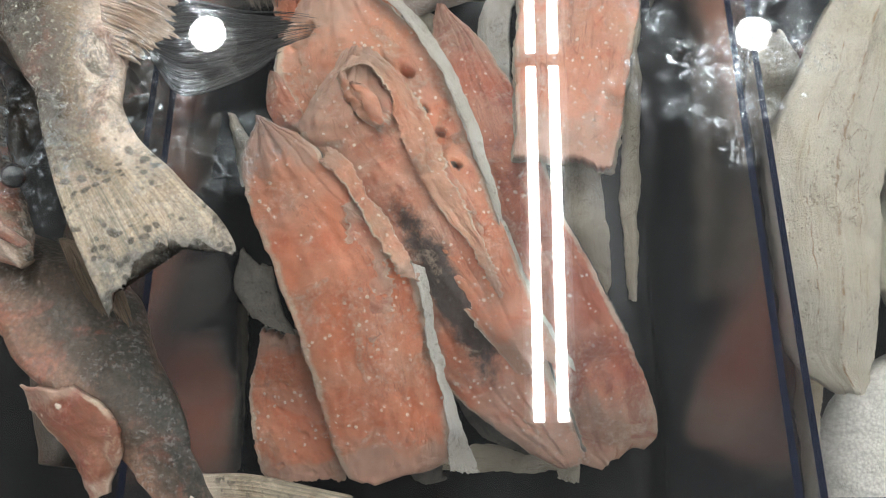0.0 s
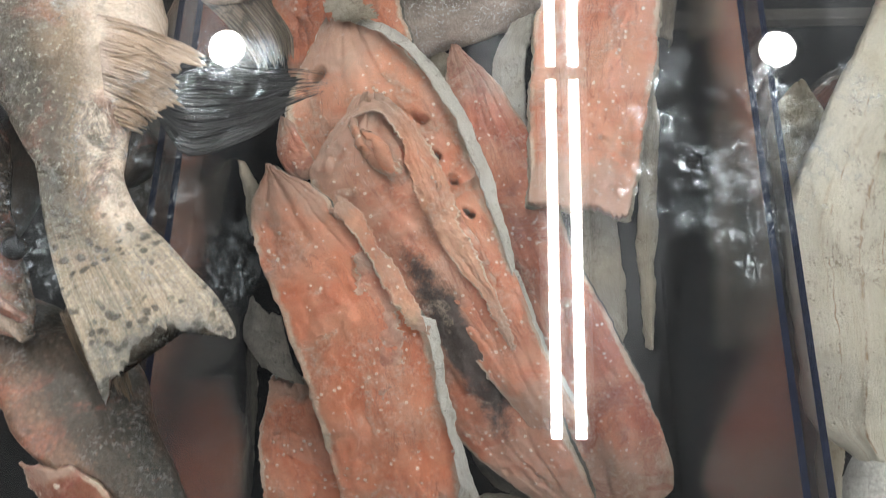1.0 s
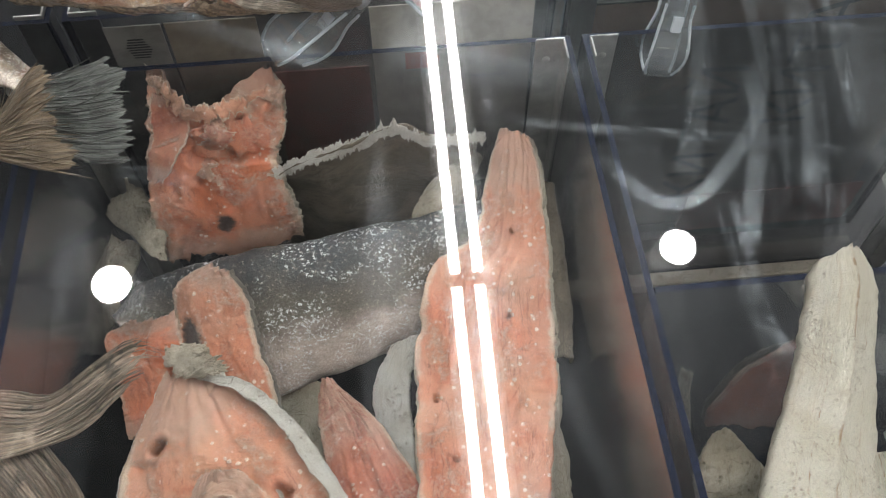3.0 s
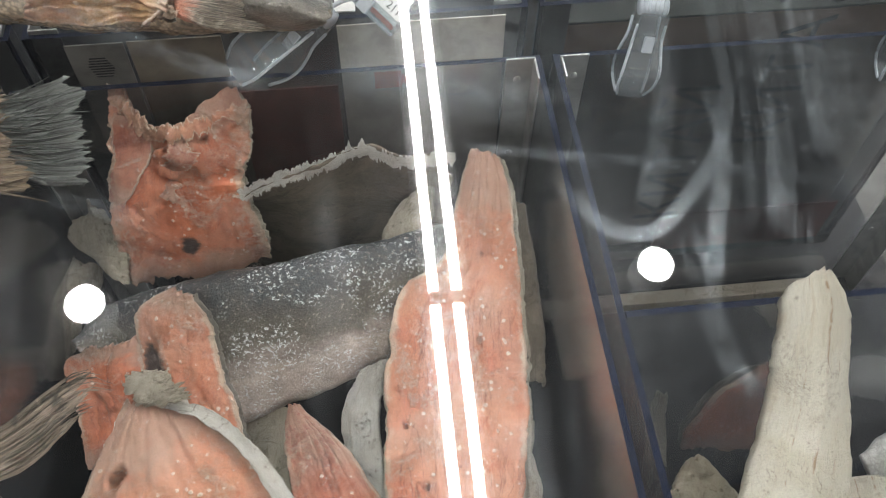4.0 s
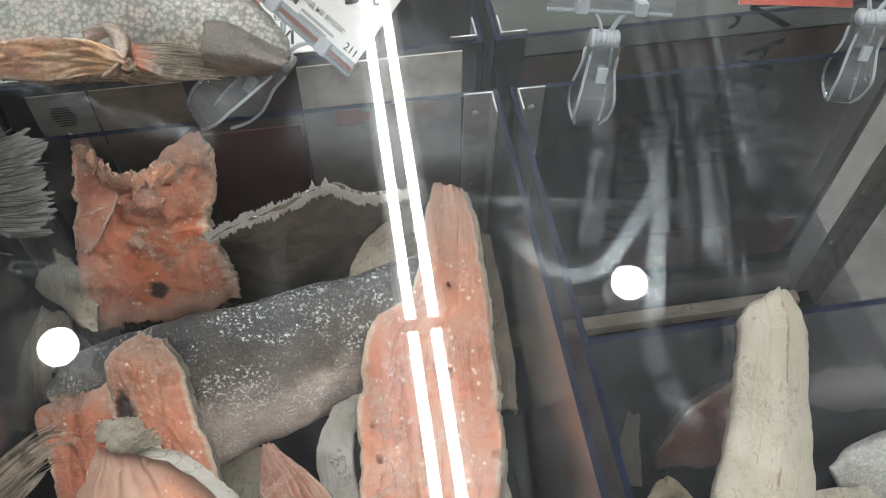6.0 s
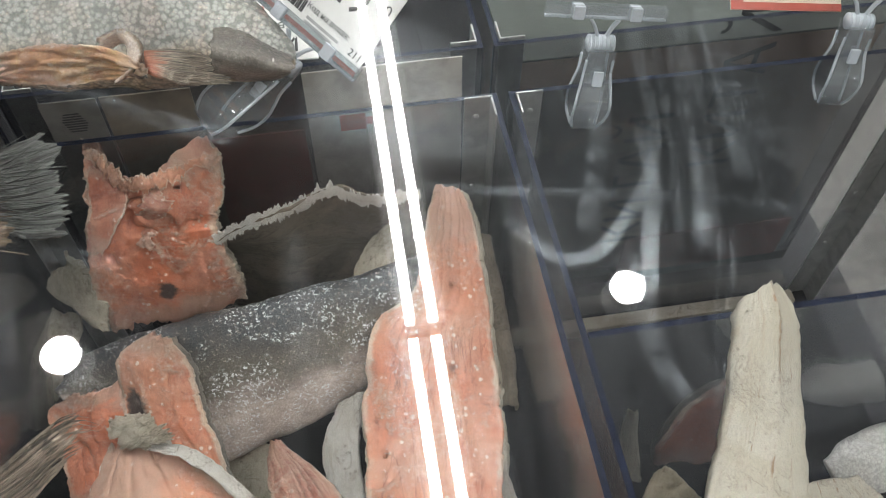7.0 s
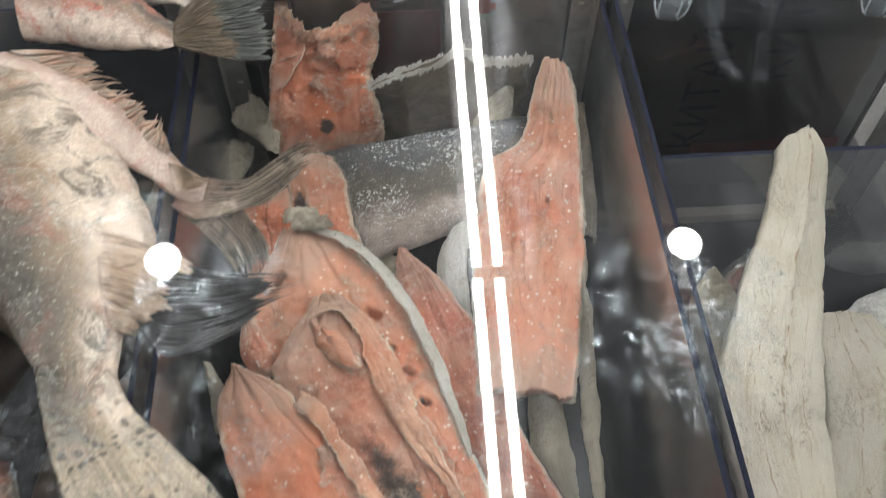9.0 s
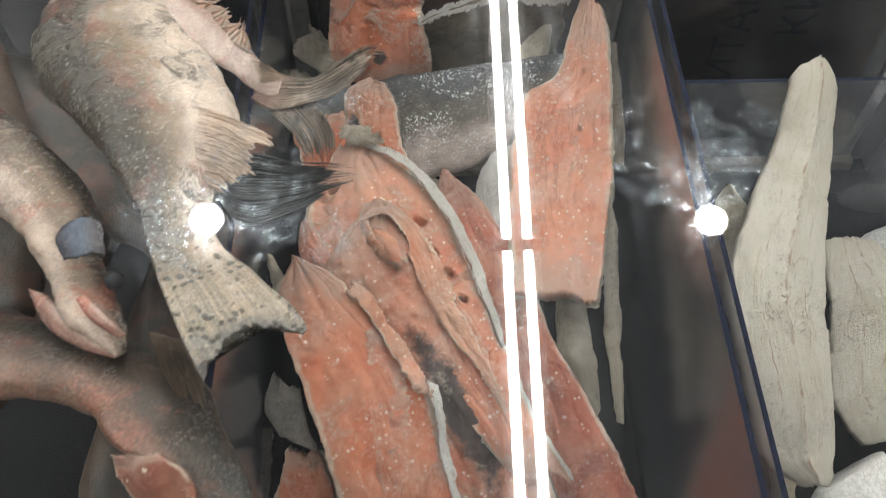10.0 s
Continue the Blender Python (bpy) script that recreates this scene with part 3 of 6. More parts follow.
def tube(rows, n, m, seed, flat=0.6, lump=0.004, flip=False, taper=0.0):
    """A fish body: closed rings between two outline edges; flat is depth against width. u goes from edge L over the top to R and back below."""
    S = spline(rows, n)
    mid = (S[:, :3] + S[:, 3:]) / 2
    tang = np.gradient(mid, axis=0)
    bm = bmesh.new()
    uvl = bm.loops.layers.uv.new("UVMap")
    rings, uvs = [], []
    for i in range(n):
        L, R = S[i, :3], S[i, 3:]
        c, h = mid[i], (R - L) / 2
        w = np.linalg.norm(h) or 1e-6
        tg = tang[i] / (np.linalg.norm(tang[i]) or 1)
        nr = np.cross(h / w, tg)
        nr /= np.linalg.norm(nr) or 1
        if nr[2] < 0:
            nr = -nr
        r, q = [], []
        for j in range(m):
            a = math.pi - 2 * math.pi * j / m
            k = 0.5 - 0.5 * math.cos(a)
            ca, sa = math.cos(a), math.sin(a)
            p = c + h * ca + nr * w * flat * (1 - taper * (i / (n - 1)) ** 4) * np.sign(sa) * abs(sa) ** 0.85
            out_dir = (h * ca + nr * w * sa) / w
            p = p + out_dir * lump * (nz(p, 22, seed) + 0.5 * nz(p, 60, seed) + 0.25 * nz(p, 150, seed)) * min(1, w / 0.02)
            r.append(bm.verts.new(p))
            u = 0.5 + 0.5 * ca
            q.append((1 - u if flip else u, i / (n - 1)))
        rings.append(r)
        uvs.append(q)
    for i in range(n - 1):
        for j in range(m):
            k = (j + 1) % m
            f = bm.faces.new((rings[i][j], rings[i][k], rings[i + 1][k], rings[i + 1][j]))
            for lp, q in zip(f.loops, (uvs[i][j], uvs[i][k], uvs[i + 1][k], uvs[i + 1][j])):
                lp[uvl].uv = q
    for i in (0, n - 1):
        f = bm.faces.new(rings[i] if i else rings[i][::-1])
        for lp in f.loops:
            lp[uvl].uv = (0.5, i / (n - 1))
    return bm


def fan(rows, n, m, seed, rays=17, depth=0.0007, ragged=0.009, thick=0.003):
    """A tail fin: rays as ridges along the length, a ragged hind edge."""
    S = spline(rows, n)
    mid = (S[:, :3] + S[:, 3:]) / 2
    tang = np.gradient(mid, axis=0)
    bm = bmesh.new()
    uvl = bm.loops.layers.uv.new("UVMap")
    gt, gb, uv = [], [], []
    for i in range(n):
        L, R = S[i, :3], S[i, 3:]
        ac = R - L
        w = np.linalg.norm(ac) or 1e-6
        tg = tang[i] / (np.linalg.norm(tang[i]) or 1)
        nr = np.cross(ac / w, tg)
        nr /= np.linalg.norm(nr) or 1
        if nr[2] < 0:
            nr = -nr
        v = i / (n - 1)
        a, b, q = [], [], []
        for j in range(m):
            u = j / (m - 1)
            p = L + ac * u
            tooth = abs(math.sin(u * rays * math.pi))
            pull = ragged * v ** 3 * (0.35 * (1 - tooth) + 1.3 * nz((u * 7, seed, 0), 1, seed) + 0.8 * nz((u * 31, seed, 0), 1, seed))
            p = p - tg * pull
            up = depth * (tooth - 0.5) * (0.3 + v) + 0.009 * nz(p, 17, seed) + 0.002 * nz(p, 90, seed)
            a.append(bm.verts.new(p + nr * up))
            b.append(bm.verts.new(p + nr * (up - thick * (1.3 - v))))
            q.append((u, v))
        gt.append(a)
        gb.append(b)
        uv.append(q)
    ids = [((i, j), (i, j + 1), (i + 1, j + 1), (i + 1, j)) for i in range(n - 1) for j in range(m - 1)]
    ring = [(0, j) for j in range(m - 1)] + [(i, m - 1) for i in range(n - 1)] + [(n - 1, j) for j in range(m - 1, 0, -1)] + [(i, 0) for i in range(n - 1, 0, -1)]
    for q in ids:
        for g, o in ((gt, q), (gb, q[::-1])):
            f = bm.faces.new([g[a][b] for a, b in o])
            for lp, (a, b) in zip(f.loops, o):
                lp[uvl].uv = uv[a][b]
    for a, b in zip(ring, ring[1:] + ring[:1]):
        f = bm.faces.new((gt[b[0]][b[1]], gt[a[0]][a[1]], gb[a[0]][a[1]], gb[b[0]][b[1]]))
        for lp, (x, y) in zip(f.loops, (b, a, a, b)):
            lp[uvl].uv = uv[x][y]
    return bm


def frayed(rows, seed, rays=26, loose=0.35, thick=0.0016, lift=0.004, slim_by=1.0):
    """A worn fin: a short membrane and separate tapering rays of uneven length that spread and lift."""
    rnd = random.Random(seed)
    cut = max(3, len(rows) - 1)
    bm = fan(rows[:cut], 12, 61, seed, rays // 2, 0.0007, 0.012, 0.0012)
    uvl = bm.loops.layers.uv.verify()
    n = 14
    S = spline(rows, n)
    mid = (S[:, :3] + S[:, 3:]) / 2
    tang = np.gradient(mid, axis=0)
    for k in range(rays):
        u0 = (k + 0.5 + rnd.uniform(-0.35, 0.35)) / rays
        reach = 1 - loose * rnd.random() ** 1.6 - 0.12 * (0.5 + 0.5 * nz((k * 0.35, seed, 0), 1, seed))
        bend, up_to, half = rnd.gauss(0, 0.035 * loose / 0.35), rnd.uniform(-0.2, 1.0) * lift, slim_by * rnd.uniform(0.45, 0.8) / rays
        rings = []
        for i in range(n):
            v = i / (n - 1)
            x = reach * v * (n - 1)
            a = min(int(x), n - 2)
            row = S[a] + (S[a + 1] - S[a]) * (x - a)
            ac = row[3:] - row[:3]
            w = np.linalg.norm(ac) or 1e-6
            nr = np.cross(ac / w, tang[a] / (np.linalg.norm(tang[a]) or 1))
            nr /= np.linalg.norm(nr) or 1
            if nr[2] < 0:
                nr = -nr
            u = u0 + bend * v * v
            slim = half * (1 - 0.75 * v ** 2)
            base = row[:3] + ac * u + nr * (0.0006 + up_to * v * v + 0.006 * nz(row[:3] + ac * u, 17, seed))
            rings.append(((bm.verts.new(base - ac * slim), (u - slim, v)), (bm.verts.new(base + nr * thick * (1 - 0.6 * v)), (u, v)), (bm.verts.new(base + ac * slim), (u + slim, v))))
        for p, q in zip(rings, rings[1:]):
            for j in range(3):
                c = ((p[j]), (p[(j + 1) % 3]), (q[(j + 1) % 3]), (q[j]))
                f = bm.faces.new([e[0] for e in c])
                for lp, e in zip(f.loops, c):
                    lp[uvl].uv = e[1]
        for r in (rings[0], rings[-1]):
            bm.faces.new([e[0] for e in r])
    return bm


def tailed(rows, split, n, m, seed, flat, lump, fork, rays=22):
    """A fish body that runs on into its tail fin without a step: two bmeshes that share one ring. The fin is thin, ribbed, and ragged at its hind edge."""
    S = spline(rows, n)
    mid = (S[:, :3] + S[:, 3:]) / 2
    tang = np.gradient(mid, axis=0)
    rings = []
    for i in range(n):
        v = i / (n - 1)
        s = min(1.0, max(0.0, (v - split + 0.13) / 0.24))
        s = s * s * (3 - 2 * s)
        fin = min(1.0, max(0.0, (v - split) / (1 - split)))
        c, h = mid[i], (S[i, 3:] - S[i, :3]) / 2
        w = np.linalg.norm(h) or 1e-6
        tg = tang[i] / (np.linalg.norm(tang[i]) or 1)
        nr = np.cross(h / w, tg)
        nr /= np.linalg.norm(nr) or 1
        if nr[2] < 0:
            nr = -nr
        r = []
        for j in range(m):
            a = math.pi - 2 * math.pi * j / m
            ca, sa = math.cos(a), math.sin(a)
            u = 0.5 + 0.5 * ca
            p = c + h * ca + nr * w * (flat * (1 - s) + 0.045 * s) * np.sign(sa) * abs(sa) ** 0.85
            p = p + (h * ca + nr * w * sa) / w * lump * (1 - s) * (nz(p, 22, seed) + 0.5 * nz(p, 60, seed) + 0.25 * nz(p, 150, seed))
            rib = abs(math.sin((u + 0.02 * nz(p, 40, seed)) * rays * math.pi))
            p = p + nr * fin * (0.0009 * rib + 0.010 * nz(c + h * ca, 20, seed) + 0.004 * nz(c + h * ca, 60, seed))
            pull = fork * (1 - (2 * u - 1) ** 2) + 0.010 * nz((u * 7, seed, 0), 1, seed) + 0.007 * nz((u * 26, seed, 0), 1, seed) + 0.003 * (1 - rib)
            p = p - tg * fin ** 3 * pull
            r.append((p, (u, v)))
        rings.append(r)
    k = int(split * (n - 1))
    out = []
    for lo, hi in ((0, k), (k, n - 1)):
        bm = bmesh.new()
        uvl = bm.loops.layers.uv.new("UVMap")
        vs = [[bm.verts.new(p) for p, _ in r] for r in rings[lo:hi + 1]]
        for i in range(hi - lo):
            for j in range(m):
                ids = ((i, j), (i, (j + 1) % m), (i + 1, (j + 1) % m), (i + 1, j))
                f = bm.faces.new([vs[a][b] for a, b in ids])
                for lp, (a, b) in zip(f.loops, ids):
                    lp[uvl].uv = rings[lo + a][b][1]
        bm.faces.new(vs[0] if lo == 0 else vs[-1])
        out.append(bm)
    return out


# ---------------------------------------------------------------- shop shell
def room():
    for nm, a, b, mt in (("floor", (-5, -4, -0.85), (5, 6, -0.8), FLOOR), ("ceiling", (-5, -4, 3.0), (5, 6, 3.1), CEILING),
                         ("wall_north", (-5, 6, -0.8), (5, 6.1, 3.0), WALL), ("wall_south", (-5, -4.1, -0.8), (5, -4, 3.0), WALL),
                         ("wall_east", (5, -4, -0.8), (5.1, 6, 3.0), WALL), ("wall_west", (-5.1, -4, -0.8), (-5, 6, 3.0), WALL)):
        tagged(block(nm, a, b, mt), kind="structure")


room()
TILT_LID = 6.1


def strip_and_fill_lamp(x, y0, y1):
    lamp = empty("strip_and_fill_lamp", (x, (y0 + y1) / 2, 2.99))
    h = (y1 - y0) / 2
    block("housing", (-0.085, -h - 0.004, -0.008), (0.085, h + 0.004, 0.008), LAMP_HOUSING, lamp, 0.002)
    for s in (-0.039, 0.039):
        block("light_tube", (s - 0.0165, -h, -0.018), (s + 0.0165, h, -0.0085), STRIP_GLOW, lamp)
    return tagged(lamp, "white ceiling strip lamp with two bright tubes, outer rows added as fill", "lamp", "ceiling strip lamps")


# the rows at 2.9 and -2.5 are unseen, added to fill the light
for X in (0.262, 2.9, -2.5):
    for Y0, Y1 in ((-2.55, -1.30), (-1.255, -0.04), (-0.03, 1.174), (1.227, 3.0), (3.05, 4.8)):
        if not (0 < X < 1 and Y0 > -1.3 and Y0 < -0.2):
            strip_and_fill_lamp(X, Y0, Y1)


def downlight(x, y, z, r):
    lamp = empty("downlight", (x, y, z))
    bm = bmesh.new()
    bmesh.ops.create_cone(bm, cap_ends=True, segments=40, radius1=r * 1.15, radius2=r * 1.15, depth=0.10, matrix=Matrix.Translation((0, 0, 0.056)))
    part("housing", bm, LAMP_HOUSING, lamp)
    bm = bmesh.new()
    bmesh.ops.create_cone(bm, cap_ends=True, segments=40, radius1=r, radius2=r, depth=0.004)
    part("lens", bm, SPOT_GLOW, lamp, "bright round lens")
    bm = bmesh.new()
    bmesh.ops.create_cone(bm, cap_ends=True, segments=12, radius1=0.012, radius2=0.012, depth=max(0.02, 2.995 - z - 0.106), matrix=Matrix.Translation((0, 0, 0.106 + (2.995 - z - 0.106) / 2)))
    part("stem", bm, LAMP_HOUSING, lamp)
    return tagged(lamp, "round white spotlight hanging under the ceiling", "lamp", "ceiling spotlights")


downlight(-0.798, 1.167, 2.63, 0.056)
downlight(0.888, 1.149, 2.672, 0.054)

# ---------------------------------------------------------------- counter and bins
FLOOR_Z, TOP_Z, BACK_Y, FRONT_Y = -0.22, 0.215, 0.81, 0.05
tagged(block("display_counter", (-0.75, 0.0, -0.8), (0.75, 1.75, -0.245), plain("counter_cladding", (0.06, 0.06, 0.065), 0.4)), "dark grey display counter under the fish bins", "counter")


def panel(name, a, b, face=None):
    bm = bmesh.new()
    size = [abs(q - p) for p, q in zip(a, b)]
    thin = size.index(min(size))
    for f in box(bm, a, b):
        f.normal_update()
        f.material_index = 0 if abs(f.normal[thin]) > 0.5 else 1
    return finish(name, bm, [face or ACRYLIC, EDGE], None, "", False)


def bin_box(x0, x1, y0, y1, label):
    """An open display bin: dark tray below, four clear acrylic walls, steel angles in the back corners."""
    b = empty("display_bin", ((x0 + x1) / 2, (y0 + y1) / 2, FLOOR_Z))
    inv = Matrix.Translation(-b.location)

    def own(ob, lab=""):
        ob.data.transform(inv)
        ob.parent = b
        if lab:
            ob["label"] = lab
    own(block("tray", (x0, y0, FLOOR_Z - 0.02), (x1, y1, FLOOR_Z), TRAY), "black plastic tray floor")
    t = 0.005
    own(panel("side_panel", (x0, y0 + t, FLOOR_Z), (x0 + t, y1 - t, TOP_Z), ACRYLIC_SIDE))
    own(panel("side_panel", (x1 - t, y0 + t, FLOOR_Z), (x1, y1 - t, TOP_Z), ACRYLIC_SIDE))
    own(panel("front_panel", (x0, y0, FLOOR_Z), (x1, y0 + t, TOP_Z)))
    own(panel("back_panel", (x0, y1 - t, FLOOR_Z), (x1, y1, TOP_Z)))
    for sx in (1, -1):
        for yy, sy in ((y1 - t, -1),) if y0 < 0.5 else ((y1 - t, -1), (y0 + t, 1)):
            xx = x0 + t if sx > 0 else x1 - t
            bm = bmesh.new()
            w = 0.026
            lo, hi = sorted((xx + sx * 0.0005, xx + sx * w))
            y_a, y_b = sorted((yy + sy * 0.0005, yy + sy * 0.0025))
            box(bm, (lo, y_a, FLOOR_Z + 0.001), (hi, y_b, TOP_Z + 0.004), 0, 0.0005)
            lo, hi = sorted((xx + sx * 0.0005, xx + sx * 0.0025))
            y_a, y_b = sorted((yy + sy * 0.003, yy + sy * w))
            box(bm, (lo, y_a, FLOOR_Z + 0.001), (hi, y_b, TOP_Z + 0.004), 0, 0.0005)
            ang = finish("corner_angle", bm, STEEL, None, "", False)
            own(ang, "brushed steel corner angle")
            for k in range(4):
                for zz in (TOP_Z - 0.02 - 0.1 * k,):
                    bm = bmesh.new()
                    bmesh.ops.create_uvsphere(bm, u_segments=10, v_segments=6, radius=0.0035, matrix=Matrix.Translation((xx + sx * 0.015, yy + sy * 0.0025, zz)) @ Matrix.Diagonal((1, 0.5, 1, 1)))
                    own(finish("rivet", bm, STEEL))
    for yy in (y0 + 0.012, y1 - 0.03):
        rail = block("bottom_rail", (x0 + 0.033, yy, FLOOR_Z + 0.0005), (x1 - 0.033, yy + 0.018, FLOOR_Z + 0.018), RAIL, None, 0.001)
        own(rail, "rust-stained bottom rail")
    return tagged(b, label, "display bin", "fish display bins")


bin_box(-0.235, 0.2145, FRONT_Y, BACK_Y, "clear acrylic bin heaped with cured red fish fillets")
bin_box(0.2255, 0.675, FRONT_Y, BACK_Y, "clear acrylic bin part filled with white salted fish")
bin_box(-0.696, -0.246, FRONT_Y, BACK_Y, "clear acrylic bin overfilled with whole dried fish")
bin_box(-0.235, 0.2145, 0.872, 1.63, "clear acrylic bin behind with whole fish and cards")
bin_box(0.2255, 0.675, 0.872, 1.63, "empty clear acrylic bin with a brown board")
bin_box(-0.696, -0.246, 0.872, 1.63, "clear acrylic bin behind holding a whole fish")
tagged(panel("cross_panel", (0.2315, 0.547, FLOOR_Z + 0.001), (0.669, 0.552, TOP_Z), ACRYLIC_HAZY), "clear acrylic cross panel dividing the white fish bin", "panel")

# ---------------------------------------------------------------- lid glass
bm = bmesh.new()
box(bm, (-1.3, -0.55, -0.002), (1.3, 1.5, 0.002))
lid = finish("lid_glass", bm, LID, None, "", False)
lid.matrix_world = pose(0, 0.4, 0.5, TILT_LID)
lid.visible_shadow = False
tagged(lid, "sloping clear glass lid with greasy wipe marks over the bins", "glass lid")


# ---------------------------------------------------------------- fillets in the red fish bin
def fillet(name, rows, seed, flesh_mat, skin_mat, label, group="", thick=0.012, arch=0.006, ragged=0.005, n=150, m=55, skin_grow=0.001, cat="fish fillet", wave=0.004, ridge=0.0, skin=True, ends=0.008, fold=0.004, pits=0.006, torn=(0, 0), holes=(), notch=()):
    """A cured fillet: flesh above, dried skin below it."""
    th = empty(name, tuple(np.array(rows)[:, :3].mean(0)))
    inv = Matrix.Translation(-th.location)
    bm = sheet(rows, n, m, seed, arch, ragged, wave, thick, ridge=ridge, ends=ends, fold=fold, pits=pits, torn=torn, holes=holes, notch=notch, fuzz=0.0012)
    bm.transform(inv)
    part("flesh", bm, flesh_mat, th)
    if skin:
        bm = sheet(rows, n, m // 2, seed, arch, ragged, wave, 0.0025, 0.8, ends=ends, grow=skin_grow, sink=thick * 0.9, notch=notch, holes=holes, fuzz=0.0018)
        bm.transform(inv)
        part("skin", bm, skin_mat, th, "thin dried skin under the flesh")
    return tagged(th, label, cat, group)


def hide_piece(name, rows, seed, mat, label, thick=0.004, arch=0.006, n=70, m=21, ragged=0.005, cat="fish piece", wave=0.005, **kw):
    bm = sheet(rows, n, m, seed, arch, ragged, wave, thick, 0.6, **kw)
    return tagged(finish(name, bm, mat), label, cat)


RED = "cured red fillets"
fillet("salmon_fillet", [(-0.198, 0.415, 0.105, -0.191, 0.412, 0.105), (-0.209, 0.367, 0.09, -0.14, 0.381, 0.09), (-0.199, 0.324, 0.07, -0.104, 0.342, 0.072), (-0.179, 0.272, 0.045, -0.053, 0.278, 0.055), (-0.159, 0.219, 0.02, -0.036, 0.217, 0.02), (-0.138, 0.152, -0.02, -0.025, 0.161, -0.015), (-0.123, 0.106, -0.05, -0.021, 0.115, -0.045), (-0.105, 0.094, -0.055, -0.078, 0.098, -0.055)], 1, SALMON, SKIN_GREY, "orange cured salmon fillet lying on the heap, pale dry edges", RED)
fillet("salmon_fillet", [(-0.119, 0.479, 0.1, -0.092, 0.485, 0.1), (-0.152, 0.429, 0.085, -0.065, 0.45, 0.09), (-0.161, 0.404, 0.075, -0.044, 0.409, 0.08), (-0.123, 0.35, 0.05, -0.001, 0.349, 0.055), (-0.076, 0.285, 0.02, 0.03, 0.28, 0.03), (-0.045, 0.229, -0.02, 0.06, 0.239, 0), (-0.02, 0.184, -0.045, 0.086, 0.174, -0.03), (0.054, 0.129, -0.07, 0.109, 0.127, -0.06), (0.085, 0.112, -0.075, 0.104, 0.113, -0.075)], 2, SALMON_STAINED, SKIN_GREY, "orange cured salmon fillet with a black stain and torn tip", RED, wave=0.006)
fillet("salmon_fillet", [(-0.15, 0.568, 0.095, -0.11, 0.576, 0.095), (-0.184, 0.503, 0.085, -0.059, 0.524, 0.085), (-0.183, 0.462, 0.075, -0.021, 0.47, 0.07), (-0.124, 0.393, 0.05, 0.009, 0.387, 0.055), (-0.061, 0.317, 0.03, 0.031, 0.321, 0.045), (-0.002, 0.245, 0.01, 0.061, 0.252, 0.02), (0.045, 0.193, -0.02, 0.096, 0.191, -0)], 3, SALMON_PALE, RIND, "pale orange salmon fillet with a white rind edge and holes", RED, thick=0.008, skin_grow=0.003, ends=0.02, holes=((0.78, 0.24, 0.015), (0.8, 0.33, 0.008), (0.83, 0.39, 0.011), (0.84, 0.47, 0.011), (0.2, 0.12, 0.014)))
fillet("salmon_fillet", [(-0.035, 0.586, 0.03, -0.022, 0.587, 0.03), (-0.034, 0.542, 0.02, 0.027, 0.53, 0.02), (-0.021, 0.475, 0.015, 0.072, 0.44, 0.015), (0.008, 0.403, 0, 0.09, 0.364, 0), (0.036, 0.321, -0.03, 0.127, 0.299, -0.025), (0.058, 0.251, -0.06, 0.161, 0.237, -0.055), (0.086, 0.186, -0.085, 0.185, 0.185, -0.085), (0.103, 0.132, -0.11, 0.191, 0.146, -0.11), (0.132, 0.118, -0.115, 0.162, 0.13, -0.115)], 4, SALMON_DARK, SKIN_GREY, "dark red cured salmon fillet beneath the other fillets", RED)
fillet("salmon_fillet", [(0.149, 0.758, 0.155, 0.173, 0.747, 0.155), (0.135, 0.727, 0.13, 0.181, 0.707, 0.13), (0.117, 0.684, 0.1, 0.18, 0.654, 0.1), (0.08, 0.663, 0.085, 0.179, 0.625, 0.09), (0.058, 0.603, 0.06, 0.179, 0.572, 0.065), (0.053, 0.526, 0.045, 0.167, 0.503, 0.05), (0.045, 0.404, 0.036, 0.142, 0.38, 0.042)], 5, SALMON_PALE, SKIN_BEIGE, "long orange salmon fillet leaning by the bin wall", RED, thick=0.018, skin_grow=0.003, fold=0.002, holes=((0.62, 0.37, 0.004), (0.66, 0.42, 0.004), (0.5, 0.22, 0.003), (0.1, 0.55, 0.005), (0.14, 0.62, 0.005), (0.3, 0.75, 0.006)))
fillet("salmon_fillet", [(-0.155, 0.812, 0.211, -0.035, 0.793, 0.195), (-0.162, 0.781, 0.18, -0.045, 0.76, 0.175), (-0.169, 0.754, 0.15, -0.053, 0.748, 0.15), (-0.171, 0.729, 0.115, -0.046, 0.731, 0.11), (-0.168, 0.706, 0.06, -0.044, 0.725, 0.06)], 6, SALMON_HEAD, SKIN_BEIGE, "upright orange salmon piece with a torn, holed top edge", RED, ragged=0.008, ends=0.012, torn=(0.08, 0.45), thick=0.014, notch=((0, 0), (0.1, 0.0), (0.27, 0.028), (0.5, 0.022), (0.7, 0.004), (0.9, -0.004), (1, 0.004)), holes=((0.62, 0.3, 0.005), (0.7, 0.18, 0.004)))
fillet("salmon_fillet", [(-0.119, 0.662, 0.121, -0.1, 0.657, 0.121), (-0.15, 0.648, 0.105, -0.085, 0.63, 0.1), (-0.15, 0.617, 0.08, -0.082, 0.606, 0.08), (-0.143, 0.582, 0.06, -0.071, 0.571, 0.06), (-0.126, 0.544, 0.045, -0.06, 0.535, 0.04)], 7, SALMON_TONGUE, SKIN_GREY, "small orange salmon tail piece with a dark bruise", RED)
